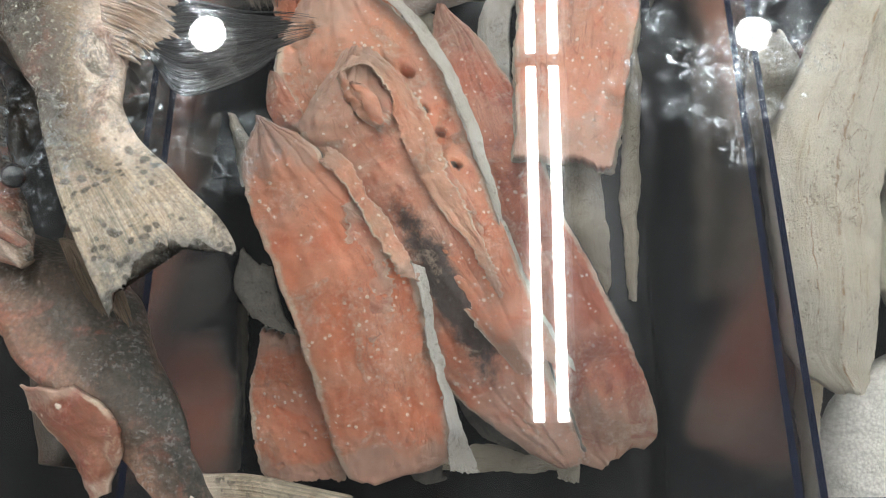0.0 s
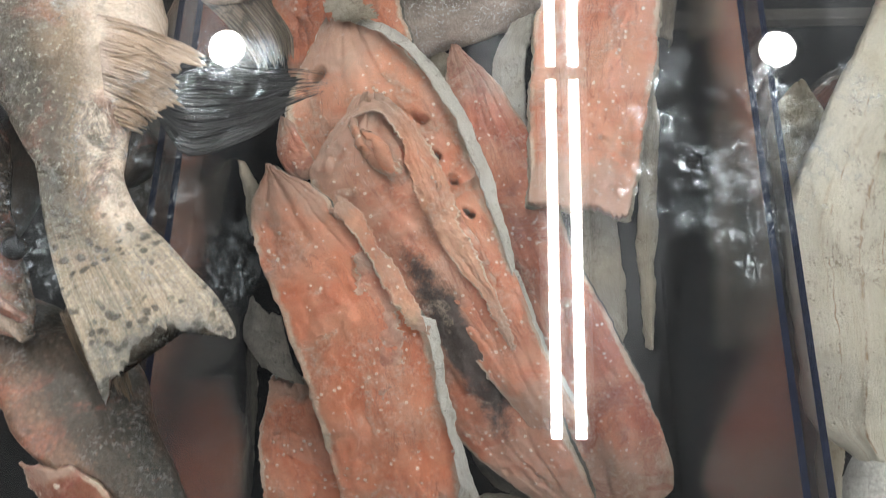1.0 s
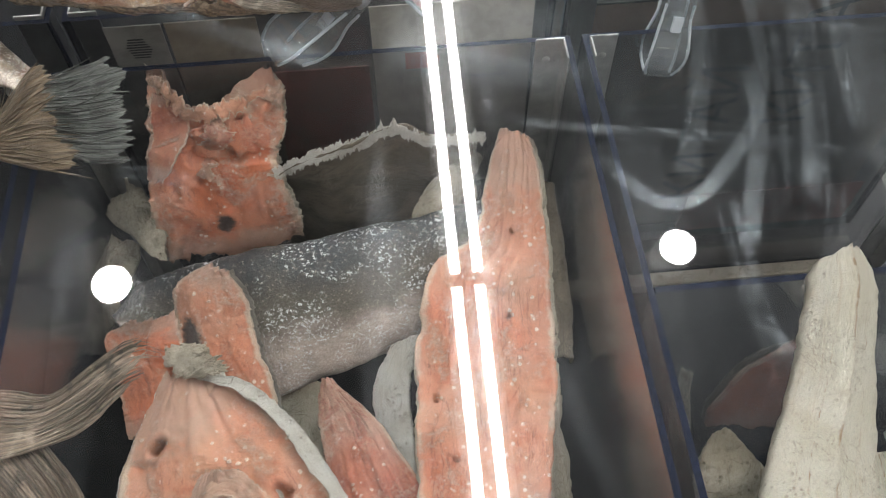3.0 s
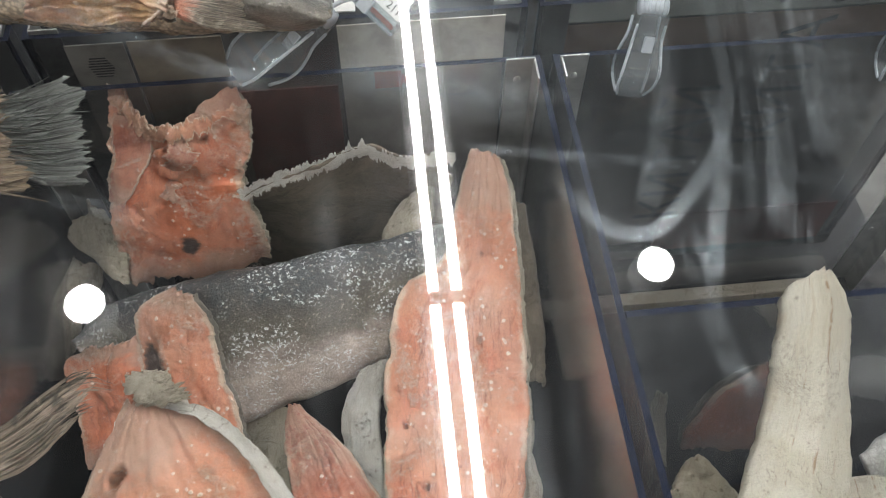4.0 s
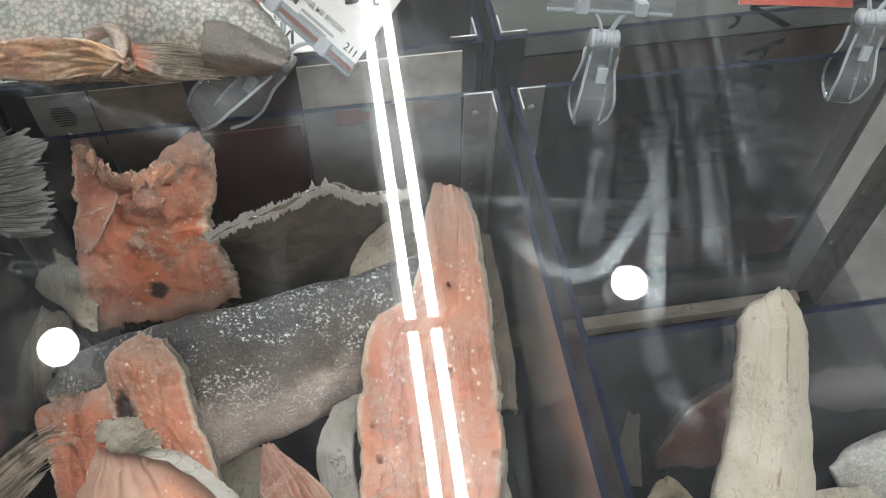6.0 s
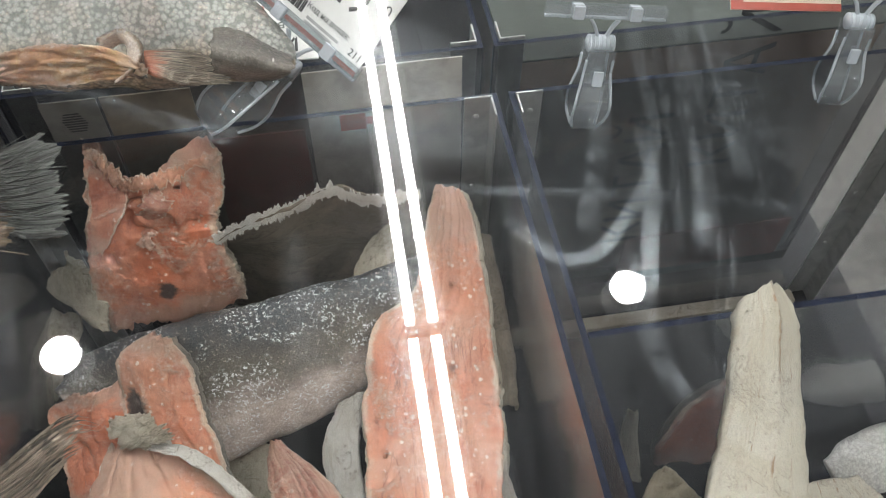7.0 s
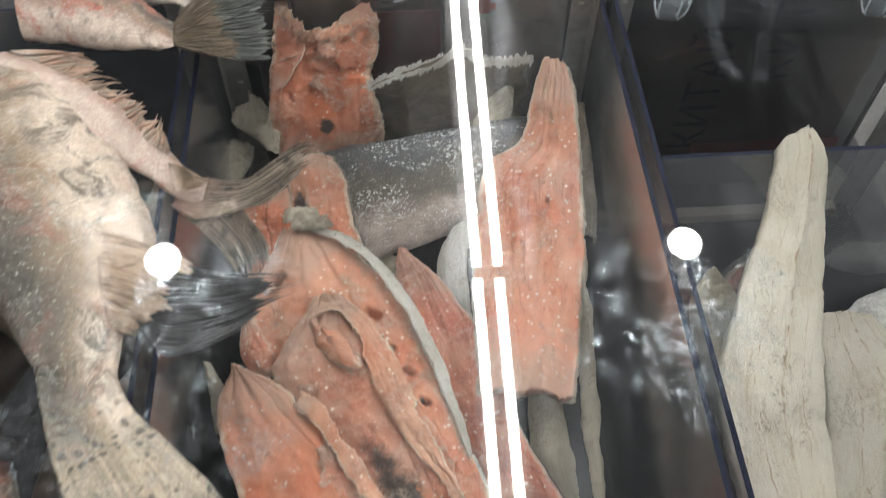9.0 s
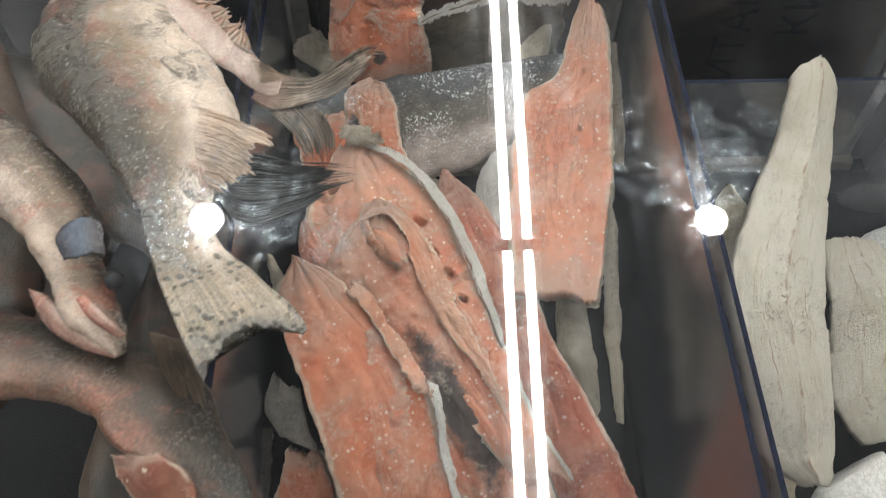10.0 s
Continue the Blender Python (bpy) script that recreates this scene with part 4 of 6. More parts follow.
fillet("salmon_fillet", [(-0.195, 0.63, 0.085, -0.15, 0.637, 0.085), (-0.217, 0.625, 0.07, -0.145, 0.599, 0.07), (-0.203, 0.579, 0.055, -0.142, 0.584, 0.055), (-0.199, 0.548, 0.04, -0.133, 0.552, 0.04)], 8, SALMON, SKIN_GREY, "small orange salmon piece beside the whole trout", RED)
fillet("salmon_fillet", [(-0.206, 0.242, -0.02, -0.168, 0.235, -0.02), (-0.213, 0.212, -0.04, -0.161, 0.212, -0.04), (-0.222, 0.182, -0.06, -0.149, 0.182, -0.06), (-0.216, 0.135, -0.08, -0.133, 0.134, -0.08), (-0.21, 0.108, -0.1, -0.128, 0.104, -0.1)], 9, SALMON, RIND, "small bright orange salmon piece with a white end", RED)
hide_piece("rind_strip", [(-0.052, 0.278, 0.066, -0.042, 0.276, 0.06), (-0.036, 0.215, 0.03, -0.027, 0.217, 0.022), (-0.025, 0.159, -0.005, -0.014, 0.161, -0.015), (-0.018, 0.102, -0.04, 0.008, 0.107, -0.05)], 10, RIND, "curled white rind strip along the fillet edge", cat="fish rind", thick=0.002, arch=-0.002, ragged=0.006)
hide_piece("rind_strip", [(-0.127, 0.564, 0.107, -0.111, 0.567, 0.107), (-0.081, 0.544, 0.102, -0.073, 0.551, 0.1), (-0.036, 0.486, 0.09, -0.025, 0.493, 0.086), (-0.004, 0.424, 0.075, 0.006, 0.429, 0.07), (0.013, 0.37, 0.065, 0.024, 0.369, 0.058), (0.028, 0.324, 0.052, 0.033, 0.326, 0.048)], 22, RIND, "curled white rind strip edging the holed fillet", cat="fish rind", thick=0.002, arch=-0.002, ragged=0.006, wave=0.003)
hide_piece("dried_skin", [(0.186, 0.731, 0.11, 0.201, 0.733, 0.1), (0.186, 0.696, 0.09, 0.202, 0.694, 0.08), (0.183, 0.636, 0.07, 0.203, 0.632, 0.05), (0.179, 0.578, 0.05, 0.197, 0.585, 0.03)], 23, SKIN_BROWN, "dark wrinkled skin edge beside the long fillet", ragged=0.006, arch=0.008)
hide_piece("dried_tail", [(-0.193, 0.474, 0.075, -0.181, 0.468, 0.075), (-0.196, 0.439, 0.07, -0.16, 0.432, 0.07), (-0.179, 0.41, 0.065, -0.146, 0.416, 0.065)], 24, SALMON_DARK, "grey-pink dried tail tip between fillets", fold=0.003)
hide_piece("dried_tail", [(-0.228, 0.422, 0.09, -0.22, 0.418, 0.09), (-0.22, 0.39, 0.08, -0.201, 0.387, 0.08), (-0.214, 0.354, 0.07, -0.196, 0.353, 0.07)], 25, SKIN_BEIGE, "frayed grey dried tail tip at the bin wall")
hide_piece("dried_skin", [(-0.113, 0.447, 0.105, -0.088, 0.425, 0.1), (-0.098, 0.431, 0.105, -0.077, 0.407, 0.1), (-0.085, 0.413, 0.095, -0.072, 0.403, 0.09)], 26, SALMON_PALE, "torn curled flap on the stained fillet", arch=0.008)
hide_piece("flesh_lip", [(-0.1381, 0.3653, 0.097, -0.1317, 0.3832, 0.09), (-0.1184, 0.3515, 0.0858, -0.1077, 0.3676, 0.08), (-0.1082, 0.3337, 0.0782, -0.1001, 0.3504, 0.072), (-0.088, 0.3056, 0.0732, -0.0779, 0.3215, 0.066), (-0.0664, 0.277, 0.0648, -0.0548, 0.2861, 0.06), (-0.059, 0.261, 0.0559, -0.0446, 0.2632, 0.058)], 101, SALMON_LIP, "raised dry tan lip along the orange fillet", thick=0.002, arch=0.003, n=150, m=25, ragged=0.008, wave=0.005, fuzz=0.003)
hide_piece("flesh_scar", [(-0.11, 0.3323, 0.0714, -0.1011, 0.3347, 0.0711), (-0.1094, 0.3042, 0.0668, -0.0877, 0.3079, 0.0666), (-0.1032, 0.2768, 0.0582, -0.072, 0.2789, 0.0589), (-0.0999, 0.249, 0.043, -0.0729, 0.2542, 0.0432), (-0.0967, 0.225, 0.0324, -0.0786, 0.228, 0.0309), (-0.0919, 0.2059, 0.0233, -0.0852, 0.2071, 0.0227)], 102, SALMON_CRUST, "rough crusted scar on the orange fillet", thick=0.002, arch=0.0, n=150, m=31, ragged=0.014, wave=0.005, fuzz=0.004)
hide_piece("flesh_lip", [(-0.1225, 0.4595, 0.0978, -0.1059, 0.49, 0.092), (-0.0941, 0.4632, 0.1009, -0.0837, 0.4813, 0.0928), (-0.0724, 0.4367, 0.0958, -0.0604, 0.4551, 0.086), (-0.0628, 0.4075, 0.0879, -0.0387, 0.4198, 0.078), (-0.0486, 0.3709, 0.0777, -0.0171, 0.3689, 0.0729), (-0.0228, 0.3297, 0.0589, 0.0037, 0.3248, 0.058), (0.0059, 0.2917, 0.0459, 0.0191, 0.2916, 0.0458), (0.0266, 0.2548, 0.0307, 0.0345, 0.2567, 0.0333)], 103, SALMON_LIP, "folded brownish belly wall on the stained fillet", thick=0.003, arch=0.003, n=200, m=31, ragged=0.008, wave=0.006, fold=0.004, fuzz=0.003)
hide_piece("flesh_lip", [(-0.1242, 0.4561, 0.0964, -0.1151, 0.4602, 0.0966), (-0.1094, 0.4221, 0.0957, -0.099, 0.4285, 0.095), (-0.0936, 0.4097, 0.0904, -0.0724, 0.4152, 0.0907), (-0.0821, 0.4001, 0.0855, -0.0714, 0.4076, 0.088)], 104, SALMON_LIP, "torn flap beside the cavity of the stained fillet", thick=0.004, arch=0.006, ragged=0.008, wave=0.006)
hide_piece("dried_skin", [(-0.057, 0.739, 0.142, -0.056, 0.738, 0.136), (-0.002, 0.745, 0.162, -0.002, 0.743, 0.154), (0.03, 0.749, 0.174, 0.03, 0.747, 0.165), (0.057, 0.751, 0.185, 0.057, 0.749, 0.175), (0.085, 0.738, 0.178, 0.085, 0.736, 0.167), (0.13, 0.735, 0.183, 0.131, 0.733, 0.172)], 105, RIND, "frayed whitish torn edge of the standing skin", thick=0.0008, arch=0.0, ragged=0.008, wave=0.003, n=320, m=9, fuzz=0.009)
hide_piece("dried_skin", [(-0.15, 0.585, 0.104, -0.132, 0.597, 0.106), (-0.137, 0.568, 0.112, -0.115, 0.579, 0.113), (-0.118, 0.562, 0.113, -0.1, 0.566, 0.112)], 106, SKIN_BEIGE, "torn fibrous tuft at the holed fillet", thick=0.002, ragged=0.012, wave=0.01, ends=0.012, fuzz=0.01)
hide_piece("dried_skin", [(-0.071, 0.6054, 0.0, -0.0324, 0.5947, 0.0), (-0.08, 0.5758, -0.02, -0.0311, 0.5639, -0.02), (-0.0843, 0.5478, -0.03, -0.0334, 0.5357, -0.03), (-0.085, 0.49, -0.04, -0.03, 0.48, -0.04)], 107, SKIN_BEIGE, "tan dried piece under the trout half", thick=0.006, arch=0.01)
# torn hollow laid on as a sheet; its shade is in the dark red
hide_piece("flesh_cavity", [(-0.1191, 0.4578, 0.0906, -0.1002, 0.461, 0.0948), (-0.1092, 0.4385, 0.094, -0.0784, 0.446, 0.0911), (-0.0994, 0.4224, 0.0897, -0.0674, 0.4254, 0.0888), (-0.0846, 0.4088, 0.0841, -0.0654, 0.4129, 0.0839)], 108, SALMON_DARK, "dark red flesh sheet painting the shaded torn hollow of the stained fillet", thick=0.003, arch=-0.004, n=60, m=25, ragged=0.006, wave=0.006)
hide_piece("flesh_lip", [(-0.1536, 0.8057, 0.209, -0.1539, 0.8015, 0.2041), (-0.137, 0.7928, 0.2056, -0.1404, 0.7889, 0.1986), (-0.1206, 0.775, 0.1929, -0.1247, 0.7732, 0.1834), (-0.0886, 0.7748, 0.1948, -0.089, 0.767, 0.1887), (-0.0604, 0.7891, 0.2013, -0.0595, 0.78, 0.1941), (-0.042, 0.7872, 0.195, -0.0462, 0.7795, 0.1869)], 109, SALMON_LIP, "crumbly pale torn rim of the upright piece", thick=0.0025, arch=0.001, n=240, m=19, ragged=0.012, wave=0.012, fuzz=0.008)
hide_piece("flesh_scar", [(-0.1054, 0.7702, 0.1896, -0.092, 0.7704, 0.1907), (-0.1099, 0.759, 0.1766, -0.0875, 0.7571, 0.1784), (-0.1197, 0.7528, 0.1578, -0.0974, 0.7522, 0.1581), (-0.1238, 0.7402, 0.1502, -0.1066, 0.7379, 0.1496)], 110, SALMON_CRUST, "rough crust on the upright salmon piece", thick=0.002, arch=0.001, n=120, m=25, ragged=0.014, wave=0.010, fuzz=0.006)
hide_piece("flesh_flap", [(-0.1554, 0.7967, 0.1985, -0.134, 0.7868, 0.1984), (-0.1612, 0.7791, 0.1778, -0.1266, 0.7727, 0.1765), (-0.1658, 0.7601, 0.1579, -0.1357, 0.7524, 0.1618), (-0.169, 0.7454, 0.14, -0.153, 0.7408, 0.1428)], 111, SALMON_DARK, "dull reddish flap on the upright salmon piece", thick=0.003, arch=0.002, n=80, m=25, ragged=0.006, wave=0.004)
hide_piece("dried_tail", [(0.089, 0.125, -0.12, 0.115, 0.122, -0.12), (0.091, 0.106, -0.13, 0.115, 0.106, -0.13)], 27, SKIN_BEIGE, "short pale tail stub under the fillets")
hide_piece("dried_tail", [(-0.067, 0.12, -0.12, -0.031, 0.122, -0.12), (-0.059, 0.105, -0.14, -0.026, 0.108, -0.14)], 28, SKIN_GREY, "small dark dried fin fragment on the tray")
hide_piece("dried_skin", [(-0.055, 0.74, 0.14, -0.085, 0.809, -0.05), (-0.002, 0.746, 0.16, -0.026, 0.763, -0.04), (0.057, 0.752, 0.182, 0.043, 0.761, -0.03), (0.085, 0.739, 0.175, 0.081, 0.763, -0.02), (0.13, 0.736, 0.18, 0.137, 0.778, 0)], 11, SKIN_BROWN, "brown dried fish skin standing at the back", arch=0.012)
hide_piece("dried_skin", [(0.103, 0.744, 0.13, 0.113, 0.738, 0.13), (0.074, 0.732, 0.1, 0.112, 0.722, 0.1), (0.056, 0.705, 0.08, 0.109, 0.703, 0.08)], 12, SKIN_BEIGE, "small beige dried skin piece")
hide_piece("white_fillet", [(0.035, 0.614, 0.03, 0.059, 0.616, 0.035), (0.015, 0.583, 0.01, 0.047, 0.57, 0.015), (0.011, 0.536, -0.01, 0.047, 0.527, 0), (0.012, 0.49, -0.03, 0.049, 0.486, -0.02)], 13, RIND, "white dried fillet between the red ones", thick=0.01, cat="fish fillet")
hide_piece("dried_tail", [(-0.2, 0.772, 0.11, -0.182, 0.754, 0.11), (-0.224, 0.751, 0.083, -0.165, 0.725, 0.1), (-0.189, 0.716, 0.08, -0.163, 0.691, 0.085)], 14, SKIN_BEIGE, "torn grey-beige dried tail piece", ragged=0.01)
hide_piece("dried_skin", [(-0.23, 0.751, 0.05, -0.2, 0.736, 0.05), (-0.252, 0.706, 0.03, -0.223, 0.676, 0.03), (-0.263, 0.645, 0.01, -0.241, 0.636, 0.01)], 15, SKIN_BEIGE, "rolled pale dried skin at the bin wall", arch=0.015, thick=0.006)
hide_piece("dried_skin", [(-0.241, 0.275, -0.05, -0.229, 0.275, -0.05), (-0.245, 0.199, -0.08, -0.232, 0.198, -0.08), (-0.248, 0.113, -0.12, -0.241, 0.114, -0.12)], 16, SKIN_BEIGE, "narrow beige dried skin strip on edge")
hide_piece("dried_skin", [(-0.22, 0.306, 0.03, -0.189, 0.289, 0.03), (-0.228, 0.273, 0.01, -0.179, 0.25, 0.01), (-0.208, 0.242, 0, -0.169, 0.23, 0)], 17, SKIN_GREY, "grey scaly dried skin piece")
hide_piece("dried_skin", [(0.103, 0.421, -0, 0.133, 0.421, 0), (0.103, 0.336, -0.04, 0.146, 0.351, -0.03), (0.129, 0.281, -0.08, 0.153, 0.303, -0.07)], 18, SKIN_BEIGE, "beige dried belly piece under the long fillet", arch=0.01)
hide_piece("dried_skin", [(0.171, 0.545, 0.05, 0.181, 0.544, 0.05), (0.166, 0.489, 0.02, 0.18, 0.489, 0.02), (0.161, 0.398, -0.02, 0.181, 0.411, -0.02), (0.166, 0.284, -0.07, 0.177, 0.284, -0.07)], 19, SKIN_BEIGE, "wrinkled beige skin strip along the bin wall", ragged=0.005, arch=0.01)
hide_piece("dried_skin", [(-0.024, 0.193, -0.09, 0.011, 0.193, -0.09), (0.01, 0.15, -0.11, 0.052, 0.167, -0.11), (0.057, 0.131, -0.12, 0.078, 0.136, -0.12)], 20, SKIN_GREY, "dark grey dried skin at the bottom of the heap")
hide_piece("dried_skin", [(-0.075, 0.139, -0.11, -0.075, 0.117, -0.12), (0.001, 0.143, -0.12, 0.001, 0.116, -0.13), (0.052, 0.137, -0.12, 0.051, 0.114, -0.13), (0.089, 0.127, -0.12, 0.093, 0.116, -0.13)], 21, SKIN_BEIGE, "pale dried belly strip at the bottom of the heap")


def fish(name, rows, seed, mat, label, flat=0.6, flip=False, tail=None, tail_mat=None, tail_label="", n=80, m=48, group="whole fish", lump=0.004, worn=False):
    th = empty(name, tuple(np.array(rows)[:, :3].mean(0)))
    inv = Matrix.Translation(-th.location)
    bm = tube(rows, n, m, seed, flat, lump, flip, 0.94 if tail else 0.0)
    bm.transform(inv)
    part("body", bm, mat, th)
    if tail:
        bm = frayed(tail, seed + 3, 34, 0.75, 0.0012, 0.014, 0.75) if worn else fan(tail, 16, 85, seed + 3)
        bm.transform(inv)
        part("tail_fin", bm, tail_mat, th, tail_label)
    return tagged(th, label, "fish", group)


fish("half_fish", [(-0.214, 0.649, 0.07, -0.207, 0.64, 0.065), (-0.182, 0.683, 0.07, -0.15, 0.623, 0.02), (-0.108, 0.69, 0.09, -0.085, 0.591, -0.005), (-0.029, 0.691, 0.105, -0.028, 0.603, 0), (0.05, 0.702, 0.105, 0.039, 0.624, 0.01), (0.113, 0.718, 0.1, 0.093, 0.649, 0.02), (0.162, 0.735, 0.09, 0.147, 0.673, 0.03)], 31, HALF_SKIN, "headless dark trout half crusted with salt across the heap", 0.35)

# ---------------------------------------------------------------- white fish bin
WHITE = "white salted fish"
hide_piece("white_fillet", [(0.348, 0.554, 0.23, 0.384, 0.558, 0.226), (0.338, 0.538, 0.228, 0.387, 0.539, 0.222), (0.321, 0.483, 0.21, 0.378, 0.483, 0.2), (0.275, 0.397, 0.19, 0.356, 0.399, 0.175), (0.242, 0.32, 0.175, 0.341, 0.318, 0.155), (0.249, 0.245, 0.145, 0.34, 0.247, 0.125), (0.262, 0.182, 0.1, 0.336, 0.189, 0.1), (0.299, 0.15, 0.085, 0.325, 0.146, 0.085)], 41, STOCKFISH, "long off-white salted fillet with a brown streak", 0.02, 0.012, 120, 33, 0.004, "fish fillet", ridge=0.003, fold=0.0015, wave=0.005)
hide_piece("white_fillet", [(0.427, 0.466, 0.03, 0.493, 0.474, 0.02), (0.423, 0.38, 0, 0.542, 0.409, 0), (0.415, 0.299, -0.04, 0.537, 0.339, -0.04), (0.443, 0.244, -0.06, 0.533, 0.263, -0.06)], 42, STOCKFISH, "off-white salted fillet with cracks", 0.016, 0.01, 90, 27, 0.005, "fish fillet")
hide_piece("white_fillet", [(0.279, 0.475, 0.12, 0.292, 0.468, 0.12), (0.26, 0.441, 0.11, 0.312, 0.436, 0.11), (0.264, 0.393, 0.09, 0.294, 0.378, 0.09), (0.269, 0.346, 0.07, 0.289, 0.344, 0.07)], 43, STOCK_TAN, "small tan crumpled salted piece by the divider", 0.01, 0.015, 70, 25, 0.006, "fish fillet", wave=0.012)
hide_piece("white_fillet", [(0.291, 0.201, 0.03, 0.321, 0.178, 0.03), (0.294, 0.134, 0.01, 0.314, 0.133, 0.01), (0.302, 0.068, -0.02, 0.311, 0.068, -0.02)], 44, STOCK_TAN, "thin tan salted piece below the long fillet", 0.006, cat="fish fillet")
fish("salted_fish", [(0.362, 0.183, -0.03, 0.446, 0.227, -0.03), (0.336, 0.144, -0.05, 0.475, 0.165, -0.05), (0.327, 0.072, -0.07, 0.496, 0.092, -0.07)], 45, WHITE_SKIN, "whitish scaly salted fish at the bin bottom", 0.4, group=WHITE)
fish("salted_fish", [(0.5, 0.51, -0.04, 0.511, 0.495, -0.06), (0.527, 0.525, -0.03, 0.548, 0.481, -0.07), (0.581, 0.533, -0.02, 0.61, 0.483, -0.07)], 46, WHITE_SKIN, "grey-white salted fish behind the fillets", 0.5, group=WHITE)

# ---------------------------------------------------------------- whole fish bin
def big_fish():
    rows = [(-0.385, 0.592, 0.325, -0.31, 0.582, 0.315), (-0.398, 0.56, 0.332, -0.292, 0.555, 0.322), (-0.4, 0.52, 0.337, -0.272, 0.52, 0.325), (-0.395, 0.459, 0.34, -0.234, 0.465, 0.32), (-0.332, 0.377, 0.35, -0.206, 0.396, 0.33), (-0.288, 0.318, 0.352, -0.214, 0.334, 0.337),
            (-0.265, 0.284, 0.35, -0.216, 0.288, 0.34), (-0.2555, 0.257, 0.352, -0.203, 0.259, 0.342), (-0.239, 0.218, 0.355, -0.174, 0.229, 0.345), (-0.225, 0.19, 0.357, -0.147, 0.203, 0.35), (-0.210, 0.162, 0.357, -0.1325, 0.1835, 0.352), (-0.196, 0.138, 0.356, -0.129, 0.174, 0.352)]
    th = empty("dried_fish", tuple(np.array(rows)[:, :3].mean(0)))
    for nm, bm, lab in zip(("body", "tail_fin"), tailed(rows, 0.72, 150, 96, 51, 0.45, 0.004, 0.022), ("", "cream tail fin with dark spots")):
        bm.transform(Matrix.Translation(-th.location))
        part(nm, bm, BELLY_TAIL, th, lab)
    return tagged(th, "big dried fish with pale belly and spotted tail", "fish", "whole fish")


big_fish()
fish("dried_fish", [(-0.376, 0.6066, 0.335, -0.3807, 0.5669, 0.325), (-0.3246, 0.5837, 0.34, -0.3277, 0.5328, 0.33), (-0.2746, 0.5486, 0.34, -0.2818, 0.5029, 0.33), (-0.2379, 0.5168, 0.335, -0.2508, 0.4831, 0.325), (-0.2079, 0.4884, 0.328, -0.2224, 0.4655, 0.318), (-0.1883, 0.4676, 0.318, -0.1989, 0.4497, 0.308), (-0.1783, 0.4717, 0.31, -0.1831, 0.4478, 0.305)], 52, PINK_PALE, "pinkish dried fish with a frayed tail on the divider", 0.42, False)
fish("dried_fish", [(-0.47, 0.355, 0.3, -0.476, 0.486, 0.26), (-0.428, 0.341, 0.3, -0.41, 0.429, 0.28), (-0.387, 0.311, 0.3, -0.339, 0.35, 0.27), (-0.352, 0.265, 0.3, -0.318, 0.289, 0.28), (-0.33, 0.225, 0.31, -0.298, 0.249, 0.29), (-0.299, 0.2, 0.305, -0.28, 0.217, 0.295), (-0.281, 0.187, 0.3, -0.274, 0.192, 0.3)], 53, HEAD_SKIN, "dried fish with its mouth open, sunken eye", 0.6, True)
fish("dried_fish", [(-0.486, 0.19, 0.25, -0.459, 0.285, 0.22), (-0.36, 0.174, 0.27, -0.309, 0.233, 0.24), (-0.302, 0.155, 0.28, -0.232, 0.191, 0.25), (-0.282, 0.129, 0.28, -0.202, 0.141, 0.26), (-0.25, 0.106, 0.28, -0.18, 0.107, 0.265), (-0.221, 0.082, 0.27, -0.17, 0.079, 0.26), (-0.199, 0.056, 0.26, -0.161, 0.057, 0.25), (-0.185, 0.037, 0.25, -0.153, 0.04, 0.24)], 54, BRONZE_SKIN, "bronze scaly dried fish with a dark back", 0.5, True, [(-0.171, 0.066, 0.255, -0.179, 0.034, 0.245), (-0.138, 0.067, 0.24, -0.143, 0.021, 0.23), (-0.077, 0.057, 0.22, -0.098, 0.014, 0.22)], FIN_SPOT, "spotted tail fin")
hide_piece("belly_flap", [(-0.277, 0.114, 0.285, -0.241, 0.111, 0.295), (-0.269, 0.098, 0.275, -0.22, 0.099, 0.29), (-0.251, 0.08, 0.26, -0.21, 0.077, 0.28), (-0.232, 0.056, 0.25, -0.218, 0.058, 0.265)], 55, FLAP, "dark orange opened belly flap of a dried fish", cat="fish piece")
fish("dried_fish", [(-0.4, 0.792, 0.3, -0.395, 0.715, 0.25), (-0.323, 0.776, 0.29, -0.315, 0.689, 0.26), (-0.27, 0.732, 0.275, -0.256, 0.678, 0.265), (-0.238, 0.707, 0.27, -0.236, 0.675, 0.27)], 56, PINK_SKIN, "red and white dried fish with a brown tail", 0.38, False, [(-0.241, 0.706, 0.272, -0.237, 0.672, 0.272), (-0.222, 0.745, 0.28, -0.203, 0.661, 0.27), (-0.205, 0.752, 0.285, -0.175, 0.66, 0.268), (-0.197, 0.754, 0.29, -0.161, 0.663, 0.265)], FIN_BROWN, "brown fanned tail fin", worn=True)
fish("dried_fish", [(-0.388, 0.859, 0.3, -0.372, 0.804, 0.26), (-0.316, 0.842, 0.28, -0.31, 0.768, 0.25), (-0.263, 0.81, 0.26, -0.255, 0.762, 0.25), (-0.228, 0.776, 0.25, -0.227, 0.753, 0.245)], 57, BELLY_SKIN, "pale blotched dried fish with a grey tail", 0.5, False, [(-0.245, 0.772, 0.24, -0.234, 0.716, 0.24), (-0.195, 0.785, 0.245, -0.186, 0.693, 0.235), (-0.165, 0.79, 0.25, -0.15, 0.69, 0.23), (-0.15, 0.79, 0.25, -0.138, 0.69, 0.23)], FIN_GREY, "frayed grey-white tail fin", worn=True)
def fin_part(th_name, nm, rows, seed, mat, label, rays=34, loose=0.5, slim_by=1.0):
    """A fin added to an already built fish."""
    th = bpy.data.objects[th_name]
    b = frayed(rows, seed, rays, loose, slim_by=slim_by)
    b.transform(Matrix.Translation(-th.location))
    part(nm, b, mat, th, label)


